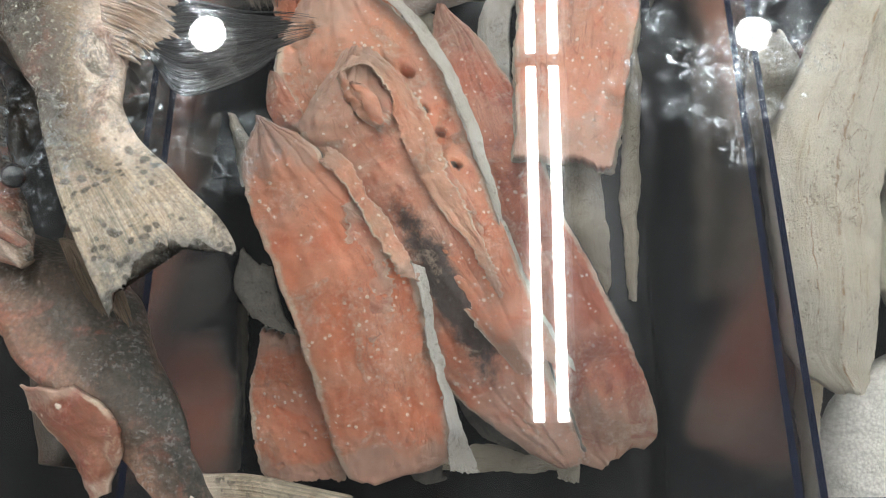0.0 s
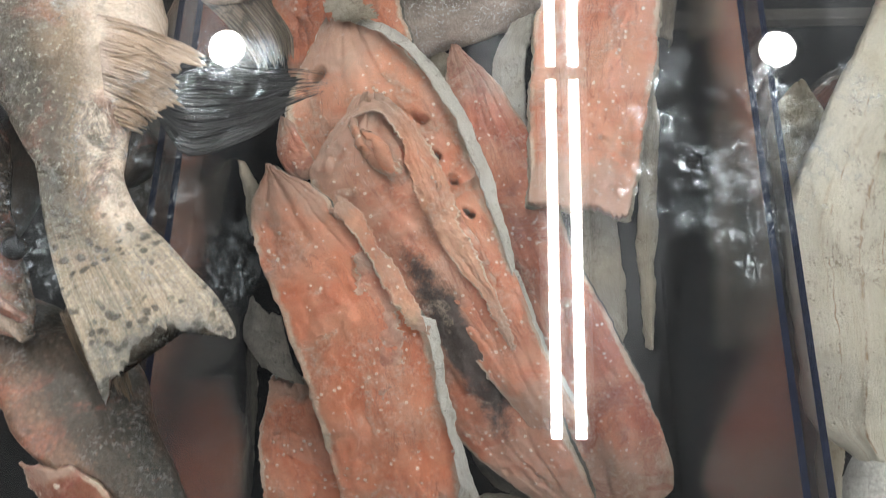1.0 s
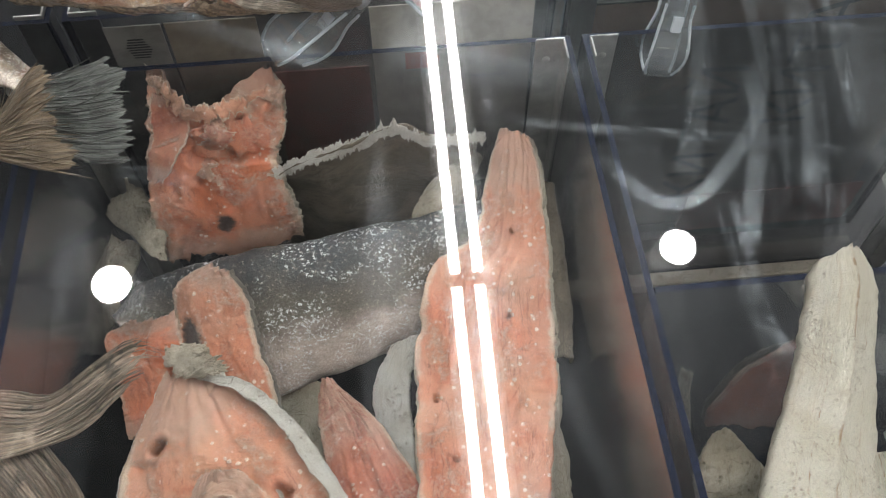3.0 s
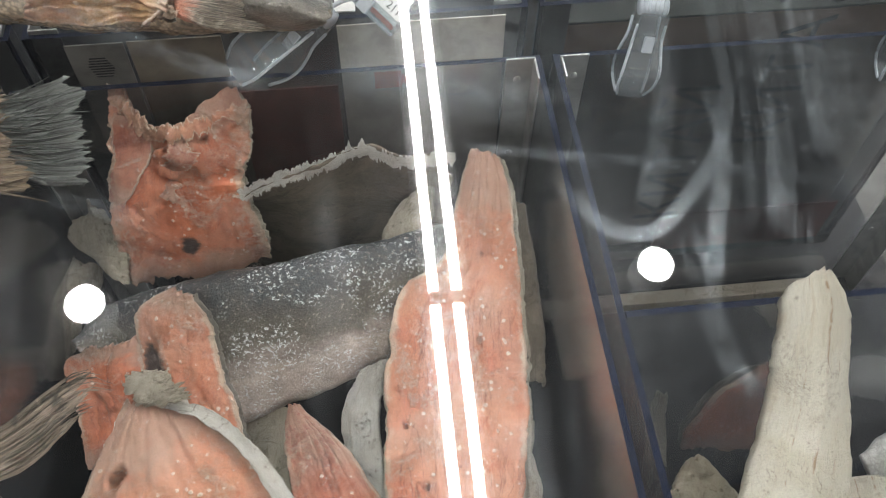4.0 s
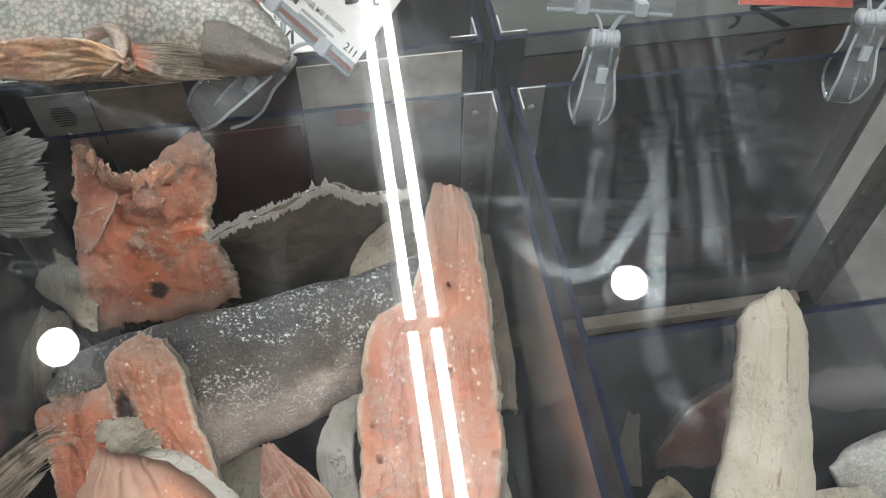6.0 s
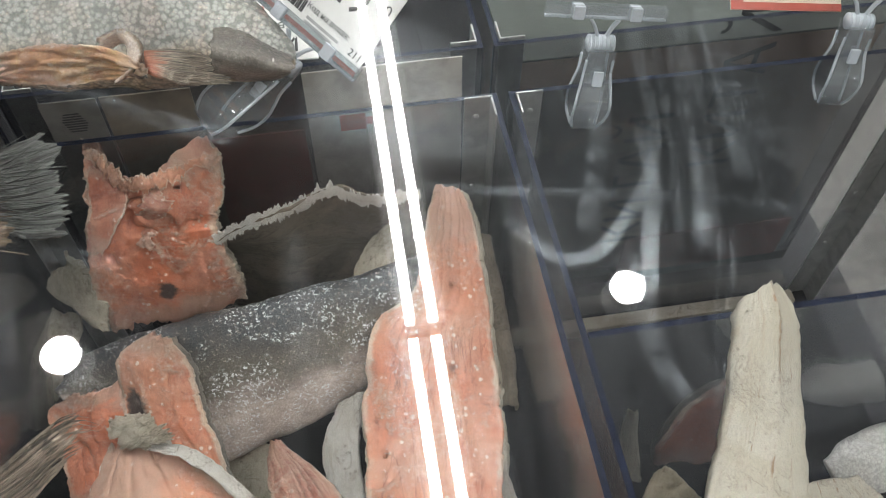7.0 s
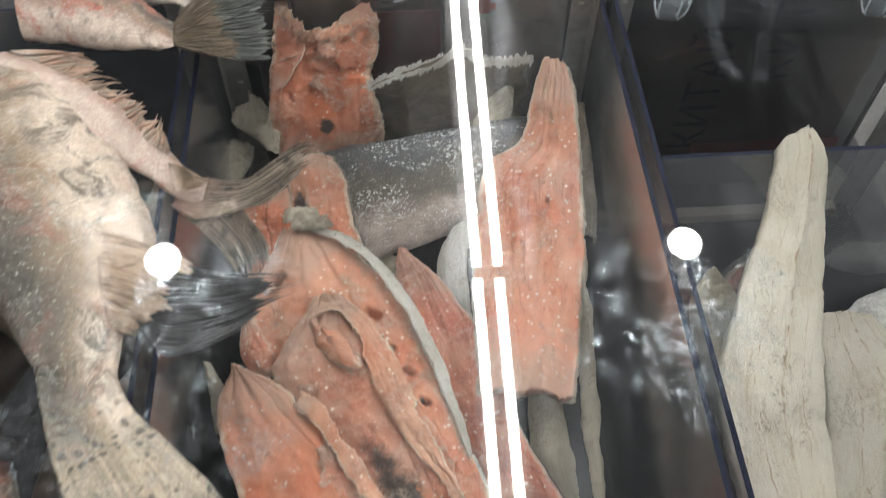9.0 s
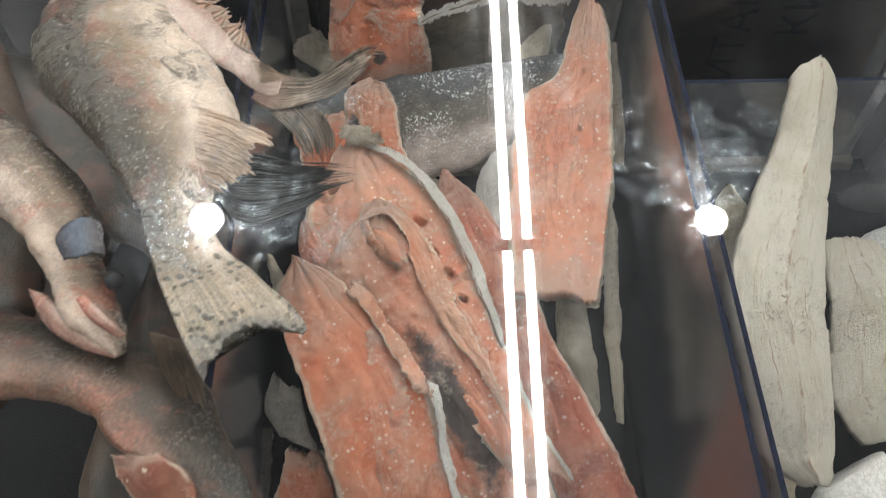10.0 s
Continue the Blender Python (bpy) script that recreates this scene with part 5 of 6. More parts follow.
def piece_part(th_name, nm, b, mat, label=""):
    th = bpy.data.objects[th_name]
    b.transform(Matrix.Translation(-th.location))
    part(nm, b, mat, th, label)


fin_part("dried_fish", "belly_fin", [(-0.238, 0.384, 0.36, -0.226, 0.315, 0.35), (-0.21, 0.379, 0.355, -0.211, 0.31, 0.345), (-0.174, 0.366, 0.345, -0.206, 0.31, 0.335)], 61, FIN_BEIGE, "beige frayed belly fin")
fin_part("dried_fish.001", "back_fin", [(-0.3494, 0.5938, 0.345, -0.2064, 0.4801, 0.33), (-0.3173, 0.5894, 0.35, -0.2045, 0.4861, 0.335), (-0.2907, 0.5807, 0.352, -0.2054, 0.4938, 0.337), (-0.2662, 0.5604, 0.35, -0.2114, 0.5122, 0.335)], 62, FIN_RED, "frayed reddish back fin")
fin_part("dried_fish.001", "anal_fin", [(-0.2055, 0.4719, 0.33, -0.1984, 0.4499, 0.32), (-0.1916, 0.4669, 0.328, -0.187, 0.4493, 0.32), (-0.1753, 0.4584, 0.325, -0.1782, 0.4531, 0.32)], 74, FIN_BEIGE, "tan ribbed anal fin")
fin_part("dried_fish.001", "tail_lobe", [(-0.205, 0.474, 0.308, -0.204, 0.447, 0.303), (-0.1955, 0.4721, 0.308, -0.1974, 0.4409, 0.303), (-0.174, 0.471, 0.309, -0.1818, 0.4316, 0.304), (-0.1467, 0.4637, 0.312, -0.1554, 0.4322, 0.308), (-0.1203, 0.4762, 0.322, -0.1241, 0.4392, 0.318), (-0.0939, 0.4841, 0.332, -0.1035, 0.4534, 0.328), (-0.0729, 0.4685, 0.335, -0.0779, 0.4635, 0.335)], 72, FIN_PINK, "frayed olive and pink upper tail lobe", 30, 0.22, 1.25)
fin_part("dried_fish.001", "tail_lobe", [(-0.2074, 0.4509, 0.302, -0.186, 0.463, 0.306), (-0.1974, 0.4409, 0.302, -0.1625, 0.453, 0.306), (-0.1812, 0.4246, 0.302, -0.1456, 0.4339, 0.306), (-0.1647, 0.4056, 0.3, -0.1297, 0.4115, 0.3), (-0.1549, 0.3908, 0.29, -0.129, 0.3968, 0.29), (-0.1451, 0.3849, 0.285, -0.1326, 0.3859, 0.285)], 73, FIN_PINK, "frayed grey and pink lower tail lobe", 30, 0.22, 1.25)
fin_part("dried_fish.003", "back_fin", [(-0.258, 0.208, 0.3, -0.235, 0.2, 0.3), (-0.251, 0.185, 0.29, -0.221, 0.179, 0.285), (-0.24, 0.167, 0.28, -0.213, 0.158, 0.275)], 63, FIN_BROWN, "brown translucent fin")
piece_part("dried_fish.002", "gill_cover", sheet([(-0.329, 0.281, 0.338, -0.303, 0.29, 0.33), (-0.33, 0.267, 0.34, -0.295, 0.268, 0.335), (-0.32, 0.249, 0.338, -0.293, 0.257, 0.33)], 20, 17, 64, 0.008, 0.002, 0.002, 0.004), GILL, "shiny blue-grey gill cover")
piece_part("dried_fish.002", "lower_jaw", tube([(-0.372, 0.261, 0.28, -0.352, 0.25, 0.29), (-0.352, 0.232, 0.285, -0.328, 0.227, 0.3), (-0.323, 0.209, 0.285, -0.297, 0.205, 0.3), (-0.29, 0.195, 0.285, -0.276, 0.193, 0.295)], 30, 20, 65, 0.5, 0.003), JAW_SKIN, "dark red open lower jaw")
piece_part("dried_fish.002", "lip", tube([(-0.307, 0.219, 0.33, -0.301, 0.223, 0.33), (-0.295, 0.205, 0.325, -0.287, 0.21, 0.327), (-0.278, 0.197, 0.31, -0.272, 0.2, 0.312)], 24, 16, 66, 0.6, 0.002), JAW_SKIN, "dark red upper lip")
bm = bmesh.new()
bmesh.ops.create_uvsphere(bm, u_segments=20, v_segments=12, radius=0.008, matrix=Matrix.Translation((-0.287, 0.243, 0.318)))
piece_part("dried_fish.002", "eye", bm, EYE_MAT, "sunken dark eye")
bm = frayed([(-0.2405, 0.398, 0.26, -0.2399, 0.376, 0.25), (-0.2137, 0.4198, 0.262, -0.2128, 0.3432, 0.25), (-0.172, 0.4143, 0.255, -0.1691, 0.3587, 0.245), (-0.1406, 0.4144, 0.25, -0.1444, 0.3777, 0.245), (-0.1035, 0.4107, 0.245, -0.1087, 0.4001, 0.243)], 58, 40, 0.4)
tagged(finish("tail_fin", bm, FIN_DARK), "dark grey ragged tail fin of a dried fish", "fish tail")
fish("whole_fish", [(-0.248, 0.935, 0.33, -0.243, 0.824, 0.28), (-0.142, 0.912, 0.34, -0.144, 0.807, 0.28), (-0.073, 0.894, 0.34, -0.077, 0.797, 0.28), (-0.02, 0.869, 0.33, -0.023, 0.791, 0.28), (0.018, 0.833, 0.32, 0.014, 0.789, 0.28), (0.041, 0.805, 0.3, 0.04, 0.792, 0.29)], 59, SILVER_SKIN, "silver whole fish with head and open belly behind", 0.5, False)
fin_part("whole_fish", "pectoral_fin", [(-0.065, 0.756, 0.35, -0.06, 0.734, 0.35), (-0.035, 0.757, 0.345, -0.038, 0.729, 0.34), (0.003, 0.746, 0.335, -0.009, 0.734, 0.33)], 67, FIN_STRIPED, "pale fin with dark stripes and a red root")
piece_part("whole_fish", "gill_cover", sheet([(-0.017, 0.766, 0.36, -0.015, 0.741, 0.33), (0.008, 0.761, 0.355, 0.006, 0.74, 0.325), (0.036, 0.755, 0.335, 0.031, 0.744, 0.32)], 40, 31, 68, 0.018, 0.003, 0.004, 0.006), SILVER_DARK, "dark grey gill cover")
piece_part("whole_fish", "belly_flap", sheet([(-0.094, 0.756, 0.365, -0.091, 0.747, 0.36), (-0.077, 0.765, 0.365, -0.076, 0.756, 0.36), (-0.063, 0.754, 0.36, -0.072, 0.741, 0.36), (-0.061, 0.732, 0.345, -0.087, 0.736, 0.34)], 30, 15, 69, 0.01, 0.003, 0.004, 0.006), BELLY_SKIN, "curled pale belly flap")
piece_part("whole_fish", "belly_opening", sheet([(-0.1607, 0.7522, 0.365, -0.1674, 0.7423, 0.345), (-0.1332, 0.7532, 0.368, -0.1401, 0.738, 0.345), (-0.1104, 0.7525, 0.368, -0.1128, 0.7348, 0.345), (-0.0838, 0.7448, 0.366, -0.0853, 0.7352, 0.346), (-0.0658, 0.733, 0.36, -0.0626, 0.7319, 0.35)], 90, 31, 70, 0.002, 0.004, 0.007, 0.005, fold=0.005), AMBER, "amber inside of the opened belly")
fillet("salmon_fillet", [(0.37, 0.574, -0.15, 0.462, 0.56, -0.15), (0.372, 0.584, -0.12, 0.469, 0.593, -0.12), (0.404, 0.602, -0.08, 0.461, 0.609, -0.08), (0.436, 0.609, -0.06, 0.461, 0.619, -0.06)], 71, SALMON_DARK, SKIN_GREY, "dark reddish fish piece behind the cross panel", "", n=60, m=25)
hide_piece("white_fillet", [(0.324, 0.563, -0.15, 0.346, 0.554, -0.15), (0.329, 0.596, -0.12, 0.348, 0.587, -0.12), (0.333, 0.61, -0.08, 0.344, 0.606, -0.08)], 72, STOCK_TAN, "small tan dried piece behind the cross panel", cat="fish fillet")


# added filler fish deeper in the heap; near-black skin paints the gaps' shade
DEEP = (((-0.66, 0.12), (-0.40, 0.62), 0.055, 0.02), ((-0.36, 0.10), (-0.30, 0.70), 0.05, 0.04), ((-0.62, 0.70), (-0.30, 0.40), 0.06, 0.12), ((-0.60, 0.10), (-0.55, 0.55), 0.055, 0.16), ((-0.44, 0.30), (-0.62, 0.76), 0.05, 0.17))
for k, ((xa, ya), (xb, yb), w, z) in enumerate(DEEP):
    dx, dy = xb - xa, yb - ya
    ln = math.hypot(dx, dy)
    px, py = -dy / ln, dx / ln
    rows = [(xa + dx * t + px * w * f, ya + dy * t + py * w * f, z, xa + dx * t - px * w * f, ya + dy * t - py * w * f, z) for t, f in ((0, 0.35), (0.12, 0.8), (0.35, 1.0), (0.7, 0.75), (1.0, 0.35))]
    fish("dried_fish", rows, 80 + k, GAP_SHADE_SKIN, "added dried fish filling the heap's gaps, shade painted near-black", 0.7, bool(k % 2), n=50, m=32)

# ---------------------------------------------------------------- wipe marks on the lid


def smear_material(name, strength, rough, plainness=0.0, speck=0.0):
    m = Nodes(name)
    m.tree.nodes.remove(m.bsdf)
    u, v = uv_sep(m)
    side = m.math("MULTIPLY", m.math("MULTIPLY", u, m.math("SUBTRACT", 1.0, u)), 4.0)
    endf = m.math("MULTIPLY", m.math("MULTIPLY", v, m.math("SUBTRACT", 1.0, v)), 4.0)
    grain = m.noise(m.coords("UV", (4, 0.7, 1)), 1.0, 4, 0.55, 0.5)
    p = m.coords("Object")
    cloud = m.math("MULTIPLY", m.ramp(m.noise(p, 55, 6, 0.75, 0.9), 0.32, 0.66), m.math("ADD", 0.5, m.ramp(m.noise(p, 320, 4, 0.7), 0.45, 0.65)))
    a = m.math("MULTIPLY", m.ramp(side, 0.0, 0.9), m.ramp(endf, 0.0, 0.5))
    tex = m.math("ADD", plainness, m.math("MULTIPLY", m.math("MULTIPLY", m.ramp(grain, 0.3, 0.7), cloud), 1 - plainness))
    if speck:
        tex = m.math("MULTIPLY", m.ramp(m.noise(p, 210, 7, 0.8, 1.5), 0.5, 0.62), m.ramp(m.noise(p, 40, 4, 0.6, 1.0), 0.42, 0.6))
    a = m.math("MULTIPLY", a, tex)
    a = m.math("MULTIPLY", a, strength)
    haze = m.add("ShaderNodeBsdfGlossy", Color=(0.82, 0.93, 1, 1), Roughness=rough)
    thru = m.add("ShaderNodeBsdfTransparent", Color=(1, 1, 1, 1))
    m.put(m.out.inputs["Surface"], m.add("ShaderNodeMixShader", Fac=a, i1=thru.outputs[0], i2=haze.outputs[0]).outputs[0])
    return m.mat


FILM = smear_material("wiped_grease_film_dense", 0.22, 0.29)
FILM_BOLD = smear_material("wiped_grease_film_bold", 0.20, 0.24, 0.3)
FILM_WIDE = smear_material("thin_grease_veil", 0.045, 0.36, 0.2)
FILM_SOFT = smear_material("wiped_grease_film_soft", 0.13, 0.35)
FILM_SPOT = smear_material("dried_droplet_film", 0.62, 0.24, 0.0, 1.0)


def smear(pts, width, mat):
    """A wipe mark: a ribbon lying on the lid along lid coordinates (x, distance up the slope)."""
    P = [Vector((x, y, 0.0028)) for x, y in pts]
    rows = []
    for i, p in enumerate(P):
        d = (P[min(i + 1, len(P) - 1)] - P[max(i - 1, 0)]).normalized()
        s = Vector((-d.y, d.x, 0)) * width / 2
        rows.append((*(p + s), *(p - s)))
    S = spline(rows, 40)
    b = bmesh.new()
    uvl = b.loops.layers.uv.new("UVMap")
    vs = [(b.verts.new(r[:3]), b.verts.new(r[3:])) for r in S]
    for i in range(len(vs) - 1):
        f = b.faces.new((vs[i][0], vs[i][1], vs[i + 1][1], vs[i + 1][0]))
        for lp, q in zip(f.loops, ((0, i / 39), (1, i / 39), (1, (i + 1) / 39), (0, (i + 1) / 39))):
            lp[uvl].uv = q
    ob = part("wipe_mark", b, mat, lid, "greasy wipe mark on the glass")
    ob.visible_shadow = False
    return ob


smear([(0.205, 0.16), (0.2, 0.115), (0.198, 0.086), (0.187, 0.059), (0.168, 0.037), (0.158, 0.029), (0.145, 0.029), (0.135, 0.039), (0.124, 0.056)], 0.0075, FILM_BOLD)
smear([(0.222, 0.17), (0.217, 0.12), (0.211, 0.085), (0.206, 0.056), (0.196, 0.02)], 0.022, FILM)
smear([(0.192, 0.09), (0.19, 0.06), (0.18, 0.03), (0.172, 0.005)], 0.009, FILM_BOLD)
smear([(0.17, 0.03), (0.17, -0.001), (0.172, -0.022), (0.178, -0.036)], 0.012, FILM_SOFT)
smear([(0.090, 0.071), (0.131, 0.062), (0.183, 0.053), (0.234, 0.04), (0.28, 0.026)], 0.006, FILM_SOFT)
smear([(-0.09, 0.165), (-0.013, 0.122), (0.015, 0.107), (0.03, 0.103)], 0.012, FILM)
smear([(0.05, 0.118), (0.09, 0.106), (0.14, 0.092)], 0.05, FILM_WIDE)
smear([(0.06, 0.15), (0.10, 0.14), (0.13, 0.11)], 0.04, FILM_WIDE)
smear([(0.2, 0.2), (0.2, 0.1), (0.19, 0.0)], 0.16, FILM_WIDE)
smear([(0.155, 0.035), (0.165, 0.06), (0.178, 0.1), (0.183, 0.15)], 0.012, FILM_SOFT)
smear([(0.212, 0.035), (0.2, 0.0), (0.188, -0.04)], 0.01, FILM_SOFT)
smear([(0.228, 0.05), (0.235, 0.11), (0.24, 0.16)], 0.014, FILM_SOFT)
smear([(-0.05, 0.06), (-0.03, 0.055), (-0.02, 0.05)], 0.008, FILM_SOFT)
for k in range(40):
    rnd = random.Random(k)
    cx, cy, sp = ((-0.12, -0.18, 0.05), (0.125, -0.19, 0.035), (-0.16, -0.215, 0.04))[k % 3]
    x, y, a, ln = cx + rnd.gauss(0, sp * 0.7), cy + rnd.gauss(0, sp * 0.6), rnd.uniform(0, math.pi), rnd.uniform(0.008, 0.03)
    dx, dy = math.cos(a) * ln, math.sin(a) * ln
    smear([(x - dx, y - dy), (x + dy * 0.2, y + dx * 0.2), (x + dx, y + dy)], rnd.uniform(0.02, 0.05), FILM_SPOT)

# lid posts that carry the glass
for X in (-0.9, 0.9):
    for Y in (0.0, 1.45):
        top = 0.5 + (Y - 0.4) * math.tan(radians(TILT_LID)) - 0.002
        tagged(block("lid_post", (X - 0.012, Y - 0.012, -0.8), (X + 0.012, Y + 0.012, top), STEEL), "slim steel post carrying the glass lid", "post", "lid posts")

# thin cable hanging from the strip lamp
cu = bpy.data.curves.new("lamp_cable", "CURVE")
cu.dimensions, cu.bevel_depth = "3D", 0.0022
sp = cu.splines.new("BEZIER")
sp.bezier_points.add(2)
for q, co in zip(sp.bezier_points, ((0.272, 1.19, 2.972), (0.268, 1.09, 2.90), (0.215, 1.00, 2.93))):
    q.co, q.handle_left_type, q.handle_right_type = co, "AUTO", "AUTO"
cu.materials.append(plain("dark_cable", (0.12, 0.1, 0.08), 0.5))
tagged(new("lamp_cable", cu), "thin dark cable hanging from the strip lamp", "cable")

# ---------------------------------------------------------------- cards, boxes and clips
PAPER = plain("white_card", (0.6, 0.6, 0.595), 0.55, 0, 0.05, 20, 0.1)
CREAM = plain("cream_card", (0.66, 0.56, 0.46), 0.55, 0, 0.08, 20, 0.1)
RED_INK = plain("red_print", (0.4, 0.075, 0.05), 0.5, 0, 0.1, 60, 0.1)
RED_CARD_AND_REFLECTION = plain("dark_red_card_and_reflection", (0.16, 0.035, 0.03), 0.5, 0, 0.2, 60, 0.1)
BLACK_INK = plain("black_print", (0.02, 0.02, 0.022), 0.5, 0, 0.1, 60, 0.1)
GREY_INK = plain("grey_print", (0.3, 0.3, 0.31), 0.5, 0, 0.1, 60, 0.1)
CARTON = hide("brown_carton", (0.42, 0.29, 0.22), (0.48, 0.34, 0.26), (0.34, 0.23, 0.17), 0.7, 0.05)
CARTON_INK_AND_MIRROR = plain("dark_carton_print_and_mirror", (0.025, 0.028, 0.035), 0.6, 0, 0.2, 40, 0.1)
GREEN_BAG = plain("grey_green_film", (0.045, 0.055, 0.046), 0.6, 0, 0.3, 12, 0.4)


def lettering(name, text, size, m, mat, parent=None):
    cv = bpy.data.curves.new(name, "FONT")
    cv.body, cv.size, cv.extrude, cv.align_x, cv.align_y = text, size, 0.0002, "CENTER", "CENTER"
    cv.materials.append(mat)
    ob = new(name, cv)
    if parent is not None:
        ob.parent = parent
    ob.matrix_local = m
    return ob


def bars(parent, m, rows, mat):
    """Plain bars for small print: rows of (x0, x1, y0, y1) on the card's face."""
    for x0, x1, y0, y1 in rows:
        ob = block("print_bar", (x0, y0, 0.0009), (x1, y1, 0.0012), mat, parent)
        ob.matrix_local = m


def card(name, m, w, h, mat, label, cat="card"):
    b = bmesh.new()
    box(b, (0, 0, -0.0008), (w, h, 0.0008))
    th = empty(name)
    th.matrix_world = m
    part("sheet", b, mat, th, "", False)
    return tagged(th, label, cat)


def basis(o, x, y):
    """A pose with its origin at o, local x towards x and local y near y."""
    o, x, y = Vector(o), Vector(x).normalized(), Vector(y)
    z = x.cross(y).normalized()
    y = z.cross(x)
    return Matrix.Translation(o) @ Matrix((x, y, z)).transposed().to_4x4()


def clip(m, label, swing=0.0, spread=0.0):
    """A clear plastic sign clip: two curved jaws, a ribbed hinge, a fork and a slotted holder bar. Local z runs from the jaw tips up to the bar."""
    th = empty("sign_clip")
    th.matrix_world = m
    for s in (1, -1):
        rows = [(-0.012, s * 0.003, -0.074, 0.012, s * 0.003, -0.074), (-0.016, s * 0.010, -0.062, 0.016, s * 0.010, -0.062), (-0.0165, s * 0.014, -0.044, 0.0165, s * 0.014, -0.044), (-0.013, s * 0.008, -0.02, 0.013, s * 0.008, -0.02), (-0.012, s * 0.010, 0.006, 0.012, s * 0.010, 0.006)]
        hinge_turn = Matrix.Translation((0, 0, 0.008)) @ Matrix.Rotation(radians(swing), 4, "Y") @ Matrix.Rotation(radians(s * spread), 4, "X") @ Matrix.Translation((0, 0, -0.008))
        rows = [(*(hinge_turn @ Vector(r[:3])), *(hinge_turn @ Vector(r[3:]))) for r in rows]
        part("jaw", sheet(rows, 24, 9, 1, 0.0, 0.0, 0.0, 0.0022, 1.0, ends=0.0), CLIP, th, "curved clear jaw")
        # milky tubes added along the jaw edges as painted highlights
        S = spline(rows, 24)
        for side in (0, 3):
            e = [(*(q[side:side + 3] + np.array((0, 0.0013, 0))), *(q[side:side + 3] - np.array((0, 0.0013, 0)))) for q in S[::4]]
            part("jaw_edge_glint", tube(e, 24, 8, 1, 1.0, 0.0), CLIP_MILKY, th, "added milky rim painting the jaw's edge highlight")
    b = bmesh.new()
    bmesh.ops.create_cone(b, cap_ends=True, segments=24, radius1=0.007, radius2=0.007, depth=0.024, matrix=Matrix.Translation((0, 0, 0.008)) @ Matrix.Rotation(math.pi / 2, 4, "Y"))
    part("hinge", b, CLIP_MILKY, th, "ribbed clear hinge")
    for k in range(-3, 4):
        b = bmesh.new()
        bmesh.ops.create_cone(b, cap_ends=True, segments=24, radius1=0.0078, radius2=0.0078, depth=0.0012, matrix=Matrix.Translation((k * 0.0036, 0, 0.008)) @ Matrix.Rotation(math.pi / 2, 4, "Y"))
        part("rib", b, CLIP_MILKY, th)
    block("latch", (-0.0045, -0.0145, -0.028), (0.0045, -0.0112, -0.014), CLIP_MILKY, th, 0.0006, "white latch block")
    for s in (1, -1):
        rows = [(s * 0.003, -0.002, 0.015, s * 0.003, 0.002, 0.015), (s * 0.007, -0.002, 0.024, s * 0.007, 0.002, 0.024), (s * 0.012, -0.002, 0.031, s * 0.012, 0.002, 0.031)]
        part("fork", sheet(rows, 12, 5, 1, 0, 0, 0, 0.0025, 1.0, ends=0.0), CLIP_MILKY, th)
    for yy in (-0.0045, 0.0025):
        block("holder_bar", (-0.055, yy, 0.031), (0.055, yy + 0.002, 0.043), CLIP, th, 0.0006)
    block("holder_base", (-0.055, -0.0025, 0.0305), (0.055, 0.0025, 0.0325), CLIP_MILKY, th, 0.0004)
    for s in (-0.026, 0.026):
        block("holder_catch", (s - 0.005, -0.0062, 0.0305), (s + 0.005, 0.006, 0.0425), CLIP_MILKY, th, 0.0008, "clear catch")
    return tagged(th, label, "sign clip", "clear sign clips")


# two clips on the back panel of the white fish bin, one lying askew behind the red fish bin
clip(pose(0.306, 0.812, 0.250, -18, 7, -4) @ Matrix.Scale(1.0, 4), "clear plastic sign clip gripping the back panel")
clip(pose(0.555, 0.812, 0.242, -18, 5, -8), "clear plastic sign clip on the back panel, turned aside")
A0 = Vector((0.0255, 0.809, 0.272))
xA = Vector((0.0695, -0.078, -0.03)).normalized()
zA = Vector((0.072, 0.008, 0.05)).normalized()
yA = zA.cross(xA).normalized()
zA = xA.cross(yA)
clip(Matrix.Translation(A0) @ Matrix((xA, yA, zA)).transposed().to_4x4() @ Matrix.Diagonal((1.05, 1.05, 1.05, 1)), "clear plastic sign clip standing askew, price card in its bar", 14, 12)

# price card held by the askew clip
mC = basis(A0 + zA * 0.036 - xA * 0.056, xA, zA)
pc = card("price_card", mC, 0.112, 0.095, PAPER, "white price card with black figures and a red border", "price card")
bars(pc, Matrix(), ((0.0, 0.112, 0.0, 0.004), (0.004, 0.016, 0.006, 0.092)), RED_INK)
bars(pc, Matrix(), tuple((0.02 + 0.0016 * k, 0.0208 + 0.0016 * k + 0.0005 * (k % 3), 0.013, 0.024) for k in range(15)), BLACK_INK)
bars(pc, Matrix(), ((0.05, 0.085, 0.012, 0.0145), (0.05, 0.08, 0.008, 0.0105)), GREY_INK)
lettering("figures", "349", 0.036, Matrix.Translation((0.062, 0.050, 0.0011)), BLACK_INK, pc)
lettering("figures", "00", 0.014, Matrix.Translation((0.101, 0.058, 0.0011)), BLACK_INK, pc)
lettering("words", "Код на весах:", 0.007, Matrix.Translation((0.068, 0.022, 0.0011)), BLACK_INK, pc)
lettering("figures", "211", 0.009, Matrix.Translation((0.103, 0.014, 0.0011)), BLACK_INK, pc)

# sign in the bin behind, reading from the other side
sg = card("product_sign", basis((0.06, 1.03, 0.172), (-1, 0.03, 0), (0, -1, 0)), 0.12, 0.1, PAPER, "white product sign lying upside down by the whole fish", "sign")
lettering("words", "ЕНКА", 0.017, Matrix.Translation((0.075, 0.018, 0.0011)), RED_INK, sg)
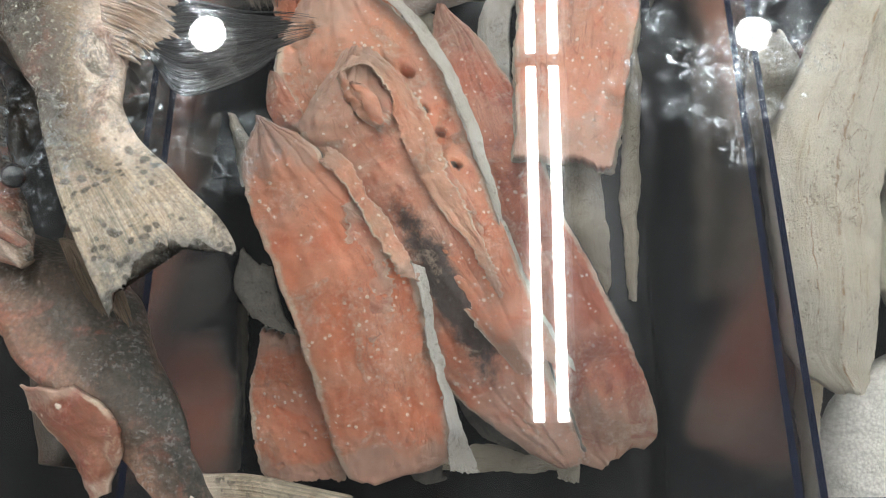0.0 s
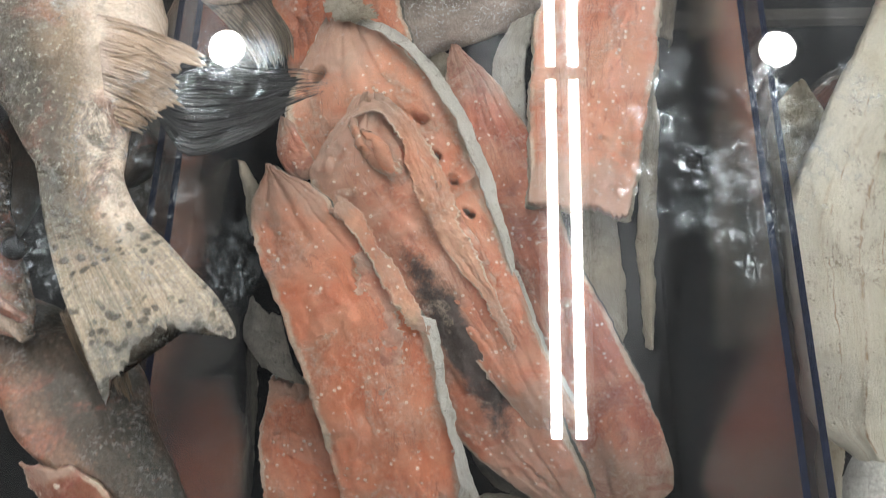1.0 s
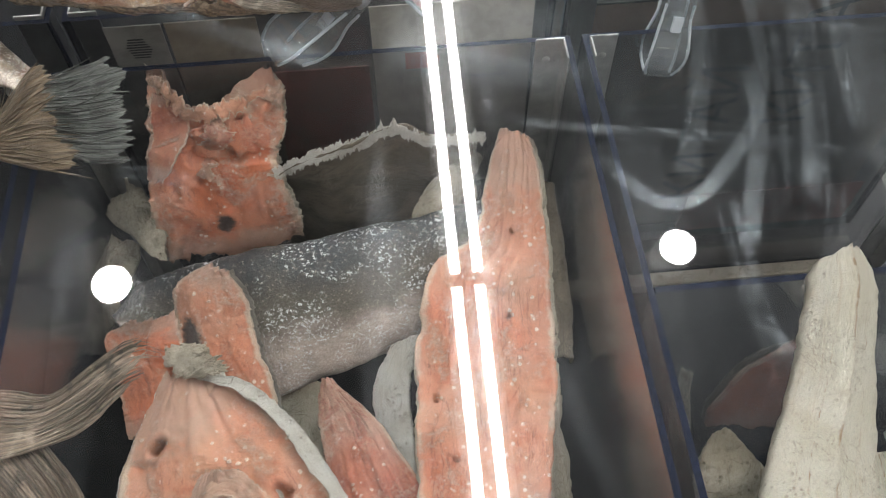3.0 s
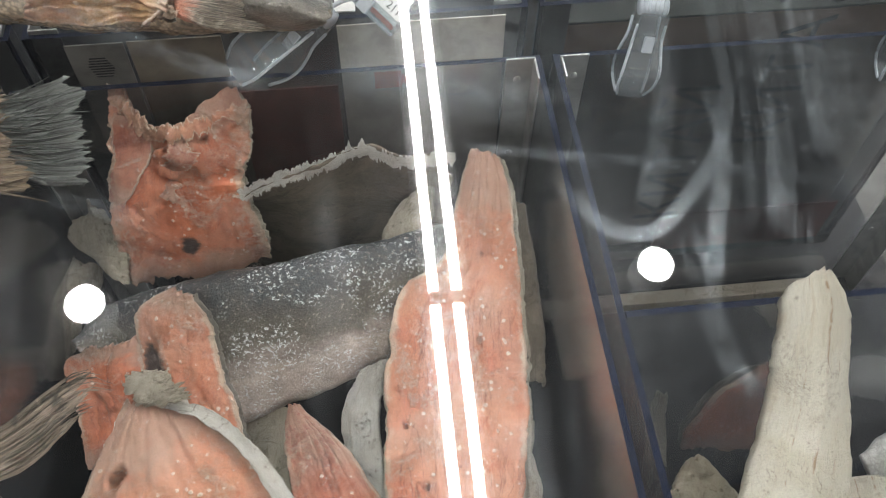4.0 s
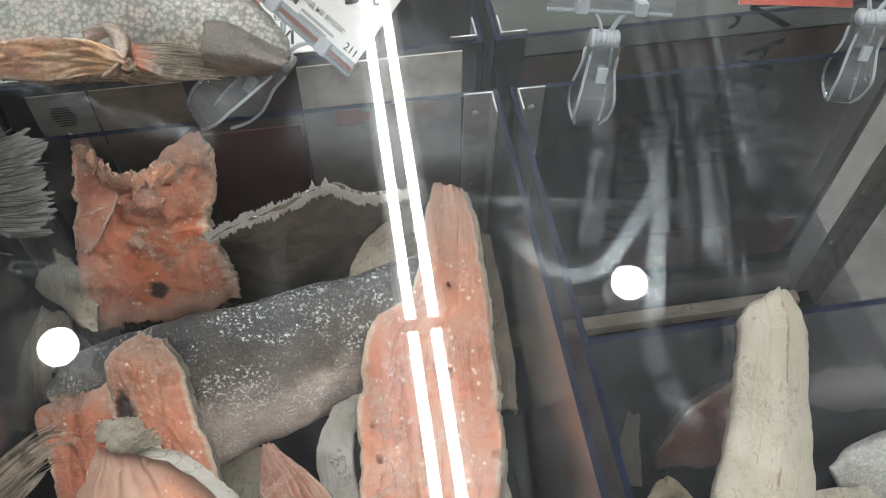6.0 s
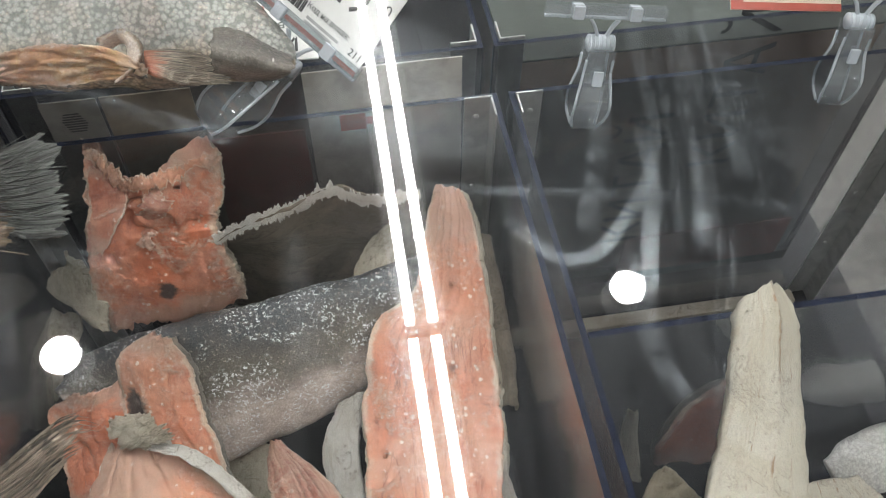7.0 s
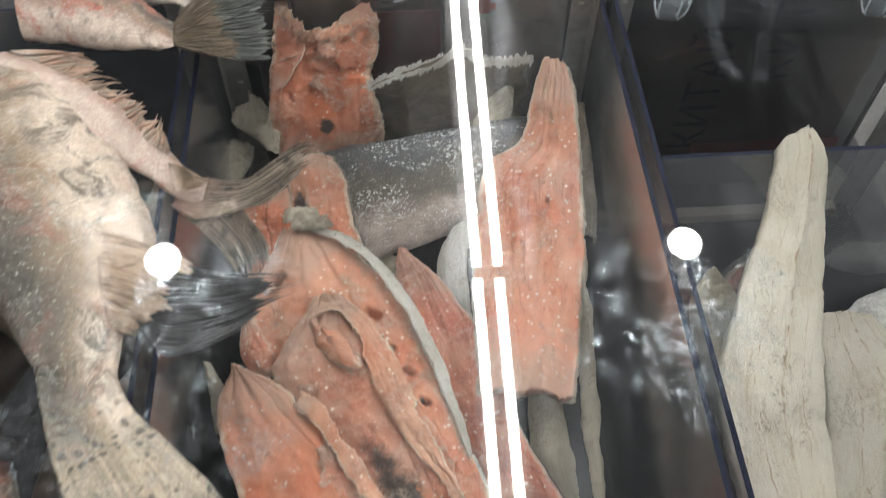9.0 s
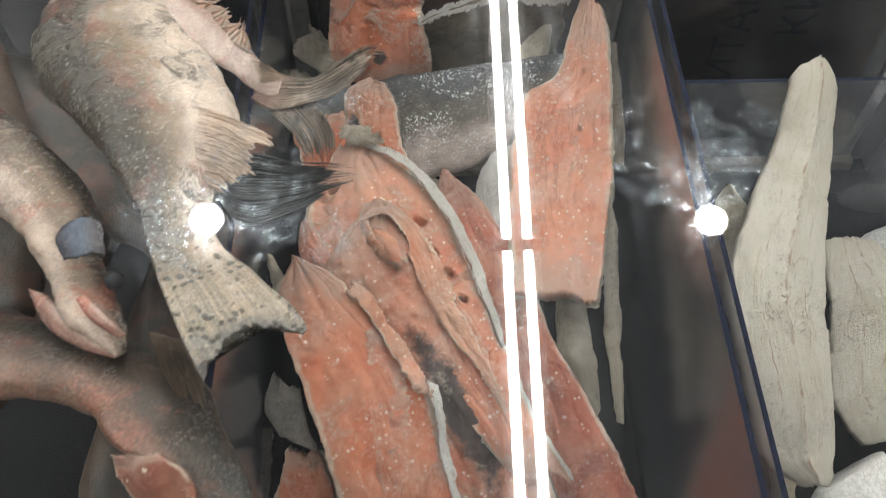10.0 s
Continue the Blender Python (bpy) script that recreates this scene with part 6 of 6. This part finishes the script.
lettering("words", "ВОСТ", 0.013, Matrix.Translation((0.05, 0.045, 0.0011)), BLACK_INK, sg)
lettering("words", "ИН", 0.03, Matrix.Translation((0.04, 0.075, 0.0011)), BLACK_INK, sg)
# packaging standing behind the back panel, and a red sheet painting a reflection
wc = card("packaging_sheet", pose(0.04, 0.836, -0.02, 86), 0.15, 0.245, plain("dull_white_sheet", (0.42, 0.385, 0.345), 0.5), "white packaging sheet with a red mark behind the panel", "packaging")
bars(wc, Matrix(), ((0.03, 0.055, 0.17, 0.19), (0.055, 0.062, 0.175, 0.185)), RED_INK)
bars(wc, Matrix(), ((0.06, 0.13, 0.155, 0.1565),), GREY_INK)
# added sheet: the reddish reflection in the panel is put into its colour
card("packaging_sheet", pose(-0.06, 0.838, -0.05, 88), 0.095, 0.21, RED_CARD_AND_REFLECTION, "dark red sheet added behind the panel as a painted reflection", "packaging")
card("packaging_sheet", pose(-0.14, 0.842, 0.0, 88), 0.08, 0.225, plain("dull_cream_sheet", (0.2, 0.165, 0.13), 0.6), "cream packaging sheet between the bins", "packaging")
gc = card("packaging_sheet", pose(-0.195, 0.848, 0.02, 88), 0.05, 0.2, plain("grey_sheet", (0.16, 0.15, 0.14), 0.5), "grey packaging sheet with a dark line drawing", "packaging")
bars(gc, Matrix(), tuple((0.014 + 0.001 * abs(k - 4), 0.036 - 0.0012 * abs(k - 3), 0.163 + 0.003 * k, 0.1645 + 0.003 * k) for k in range(8)), BLACK_INK)
# carton in the bin behind: printed letters, and a painted copy as their reflection
ct = empty("carton", (0.45, 1.05, -0.22))
block("box_body", (-0.205, -0.166, 0.002), (0.205, 0.25, 0.40), CARTON, ct, 0.003)
block("lid_flap", (-0.21, -0.17, 0.4015), (0.21, 0.25, 0.4045), GREEN_BAG, ct, 0.001, "grey-green plastic film over the carton")
tagged(ct, "brown cardboard carton in the bin, dark printed letters and their painted reflection", "carton")
# lower word is painted on in place of the upper word's reflection
lettering("words", "КИТАЙ", 0.072, Matrix.Translation((-0.03, -0.1665, 0.18)) @ Matrix.Rotation(math.pi / 2, 4, "X") @ Matrix.Rotation(math.pi / 2, 4, "Z"), CARTON_INK_AND_MIRROR, ct)
lettering("words", "КИТАЙ", 0.072, Matrix.Translation((0.06, -0.1665, 0.32)) @ Matrix.Rotation(math.pi / 2, 4, "X") @ Matrix.Rotation(math.pi / 2, 4, "Z"), CARTON_INK_AND_MIRROR, ct)
rc = card("packaging_sheet", pose(0.42, 0.868, -0.215, 90), 0.23, 0.08, RED_CARD_AND_REFLECTION, "dark red packaging strip at the foot of the carton", "packaging")
# price tag of the clip at the side
tg = card("price_card", basis((0.435, 0.835, 0.262), (0.93, -0.05, -0.10), (0.1, 0.75, 0.6)), 0.11, 0.07, CREAM, "cream price card with red edge in a sign clip", "price card")
bars(tg, Matrix(), ((0, 0.11, 0, 0.007), (0, 0.012, 0.007, 0.07)), RED_INK)
bars(tg, Matrix(), tuple((0.03 + 0.0018 * k, 0.0309 + 0.0018 * k, 0.018, 0.03) for k in range(18)), BLACK_INK)
lettering("words", "20 02 2024", 0.008, Matrix.Translation((0.035, 0.0115, 0.0011)), BLACK_INK, tg)
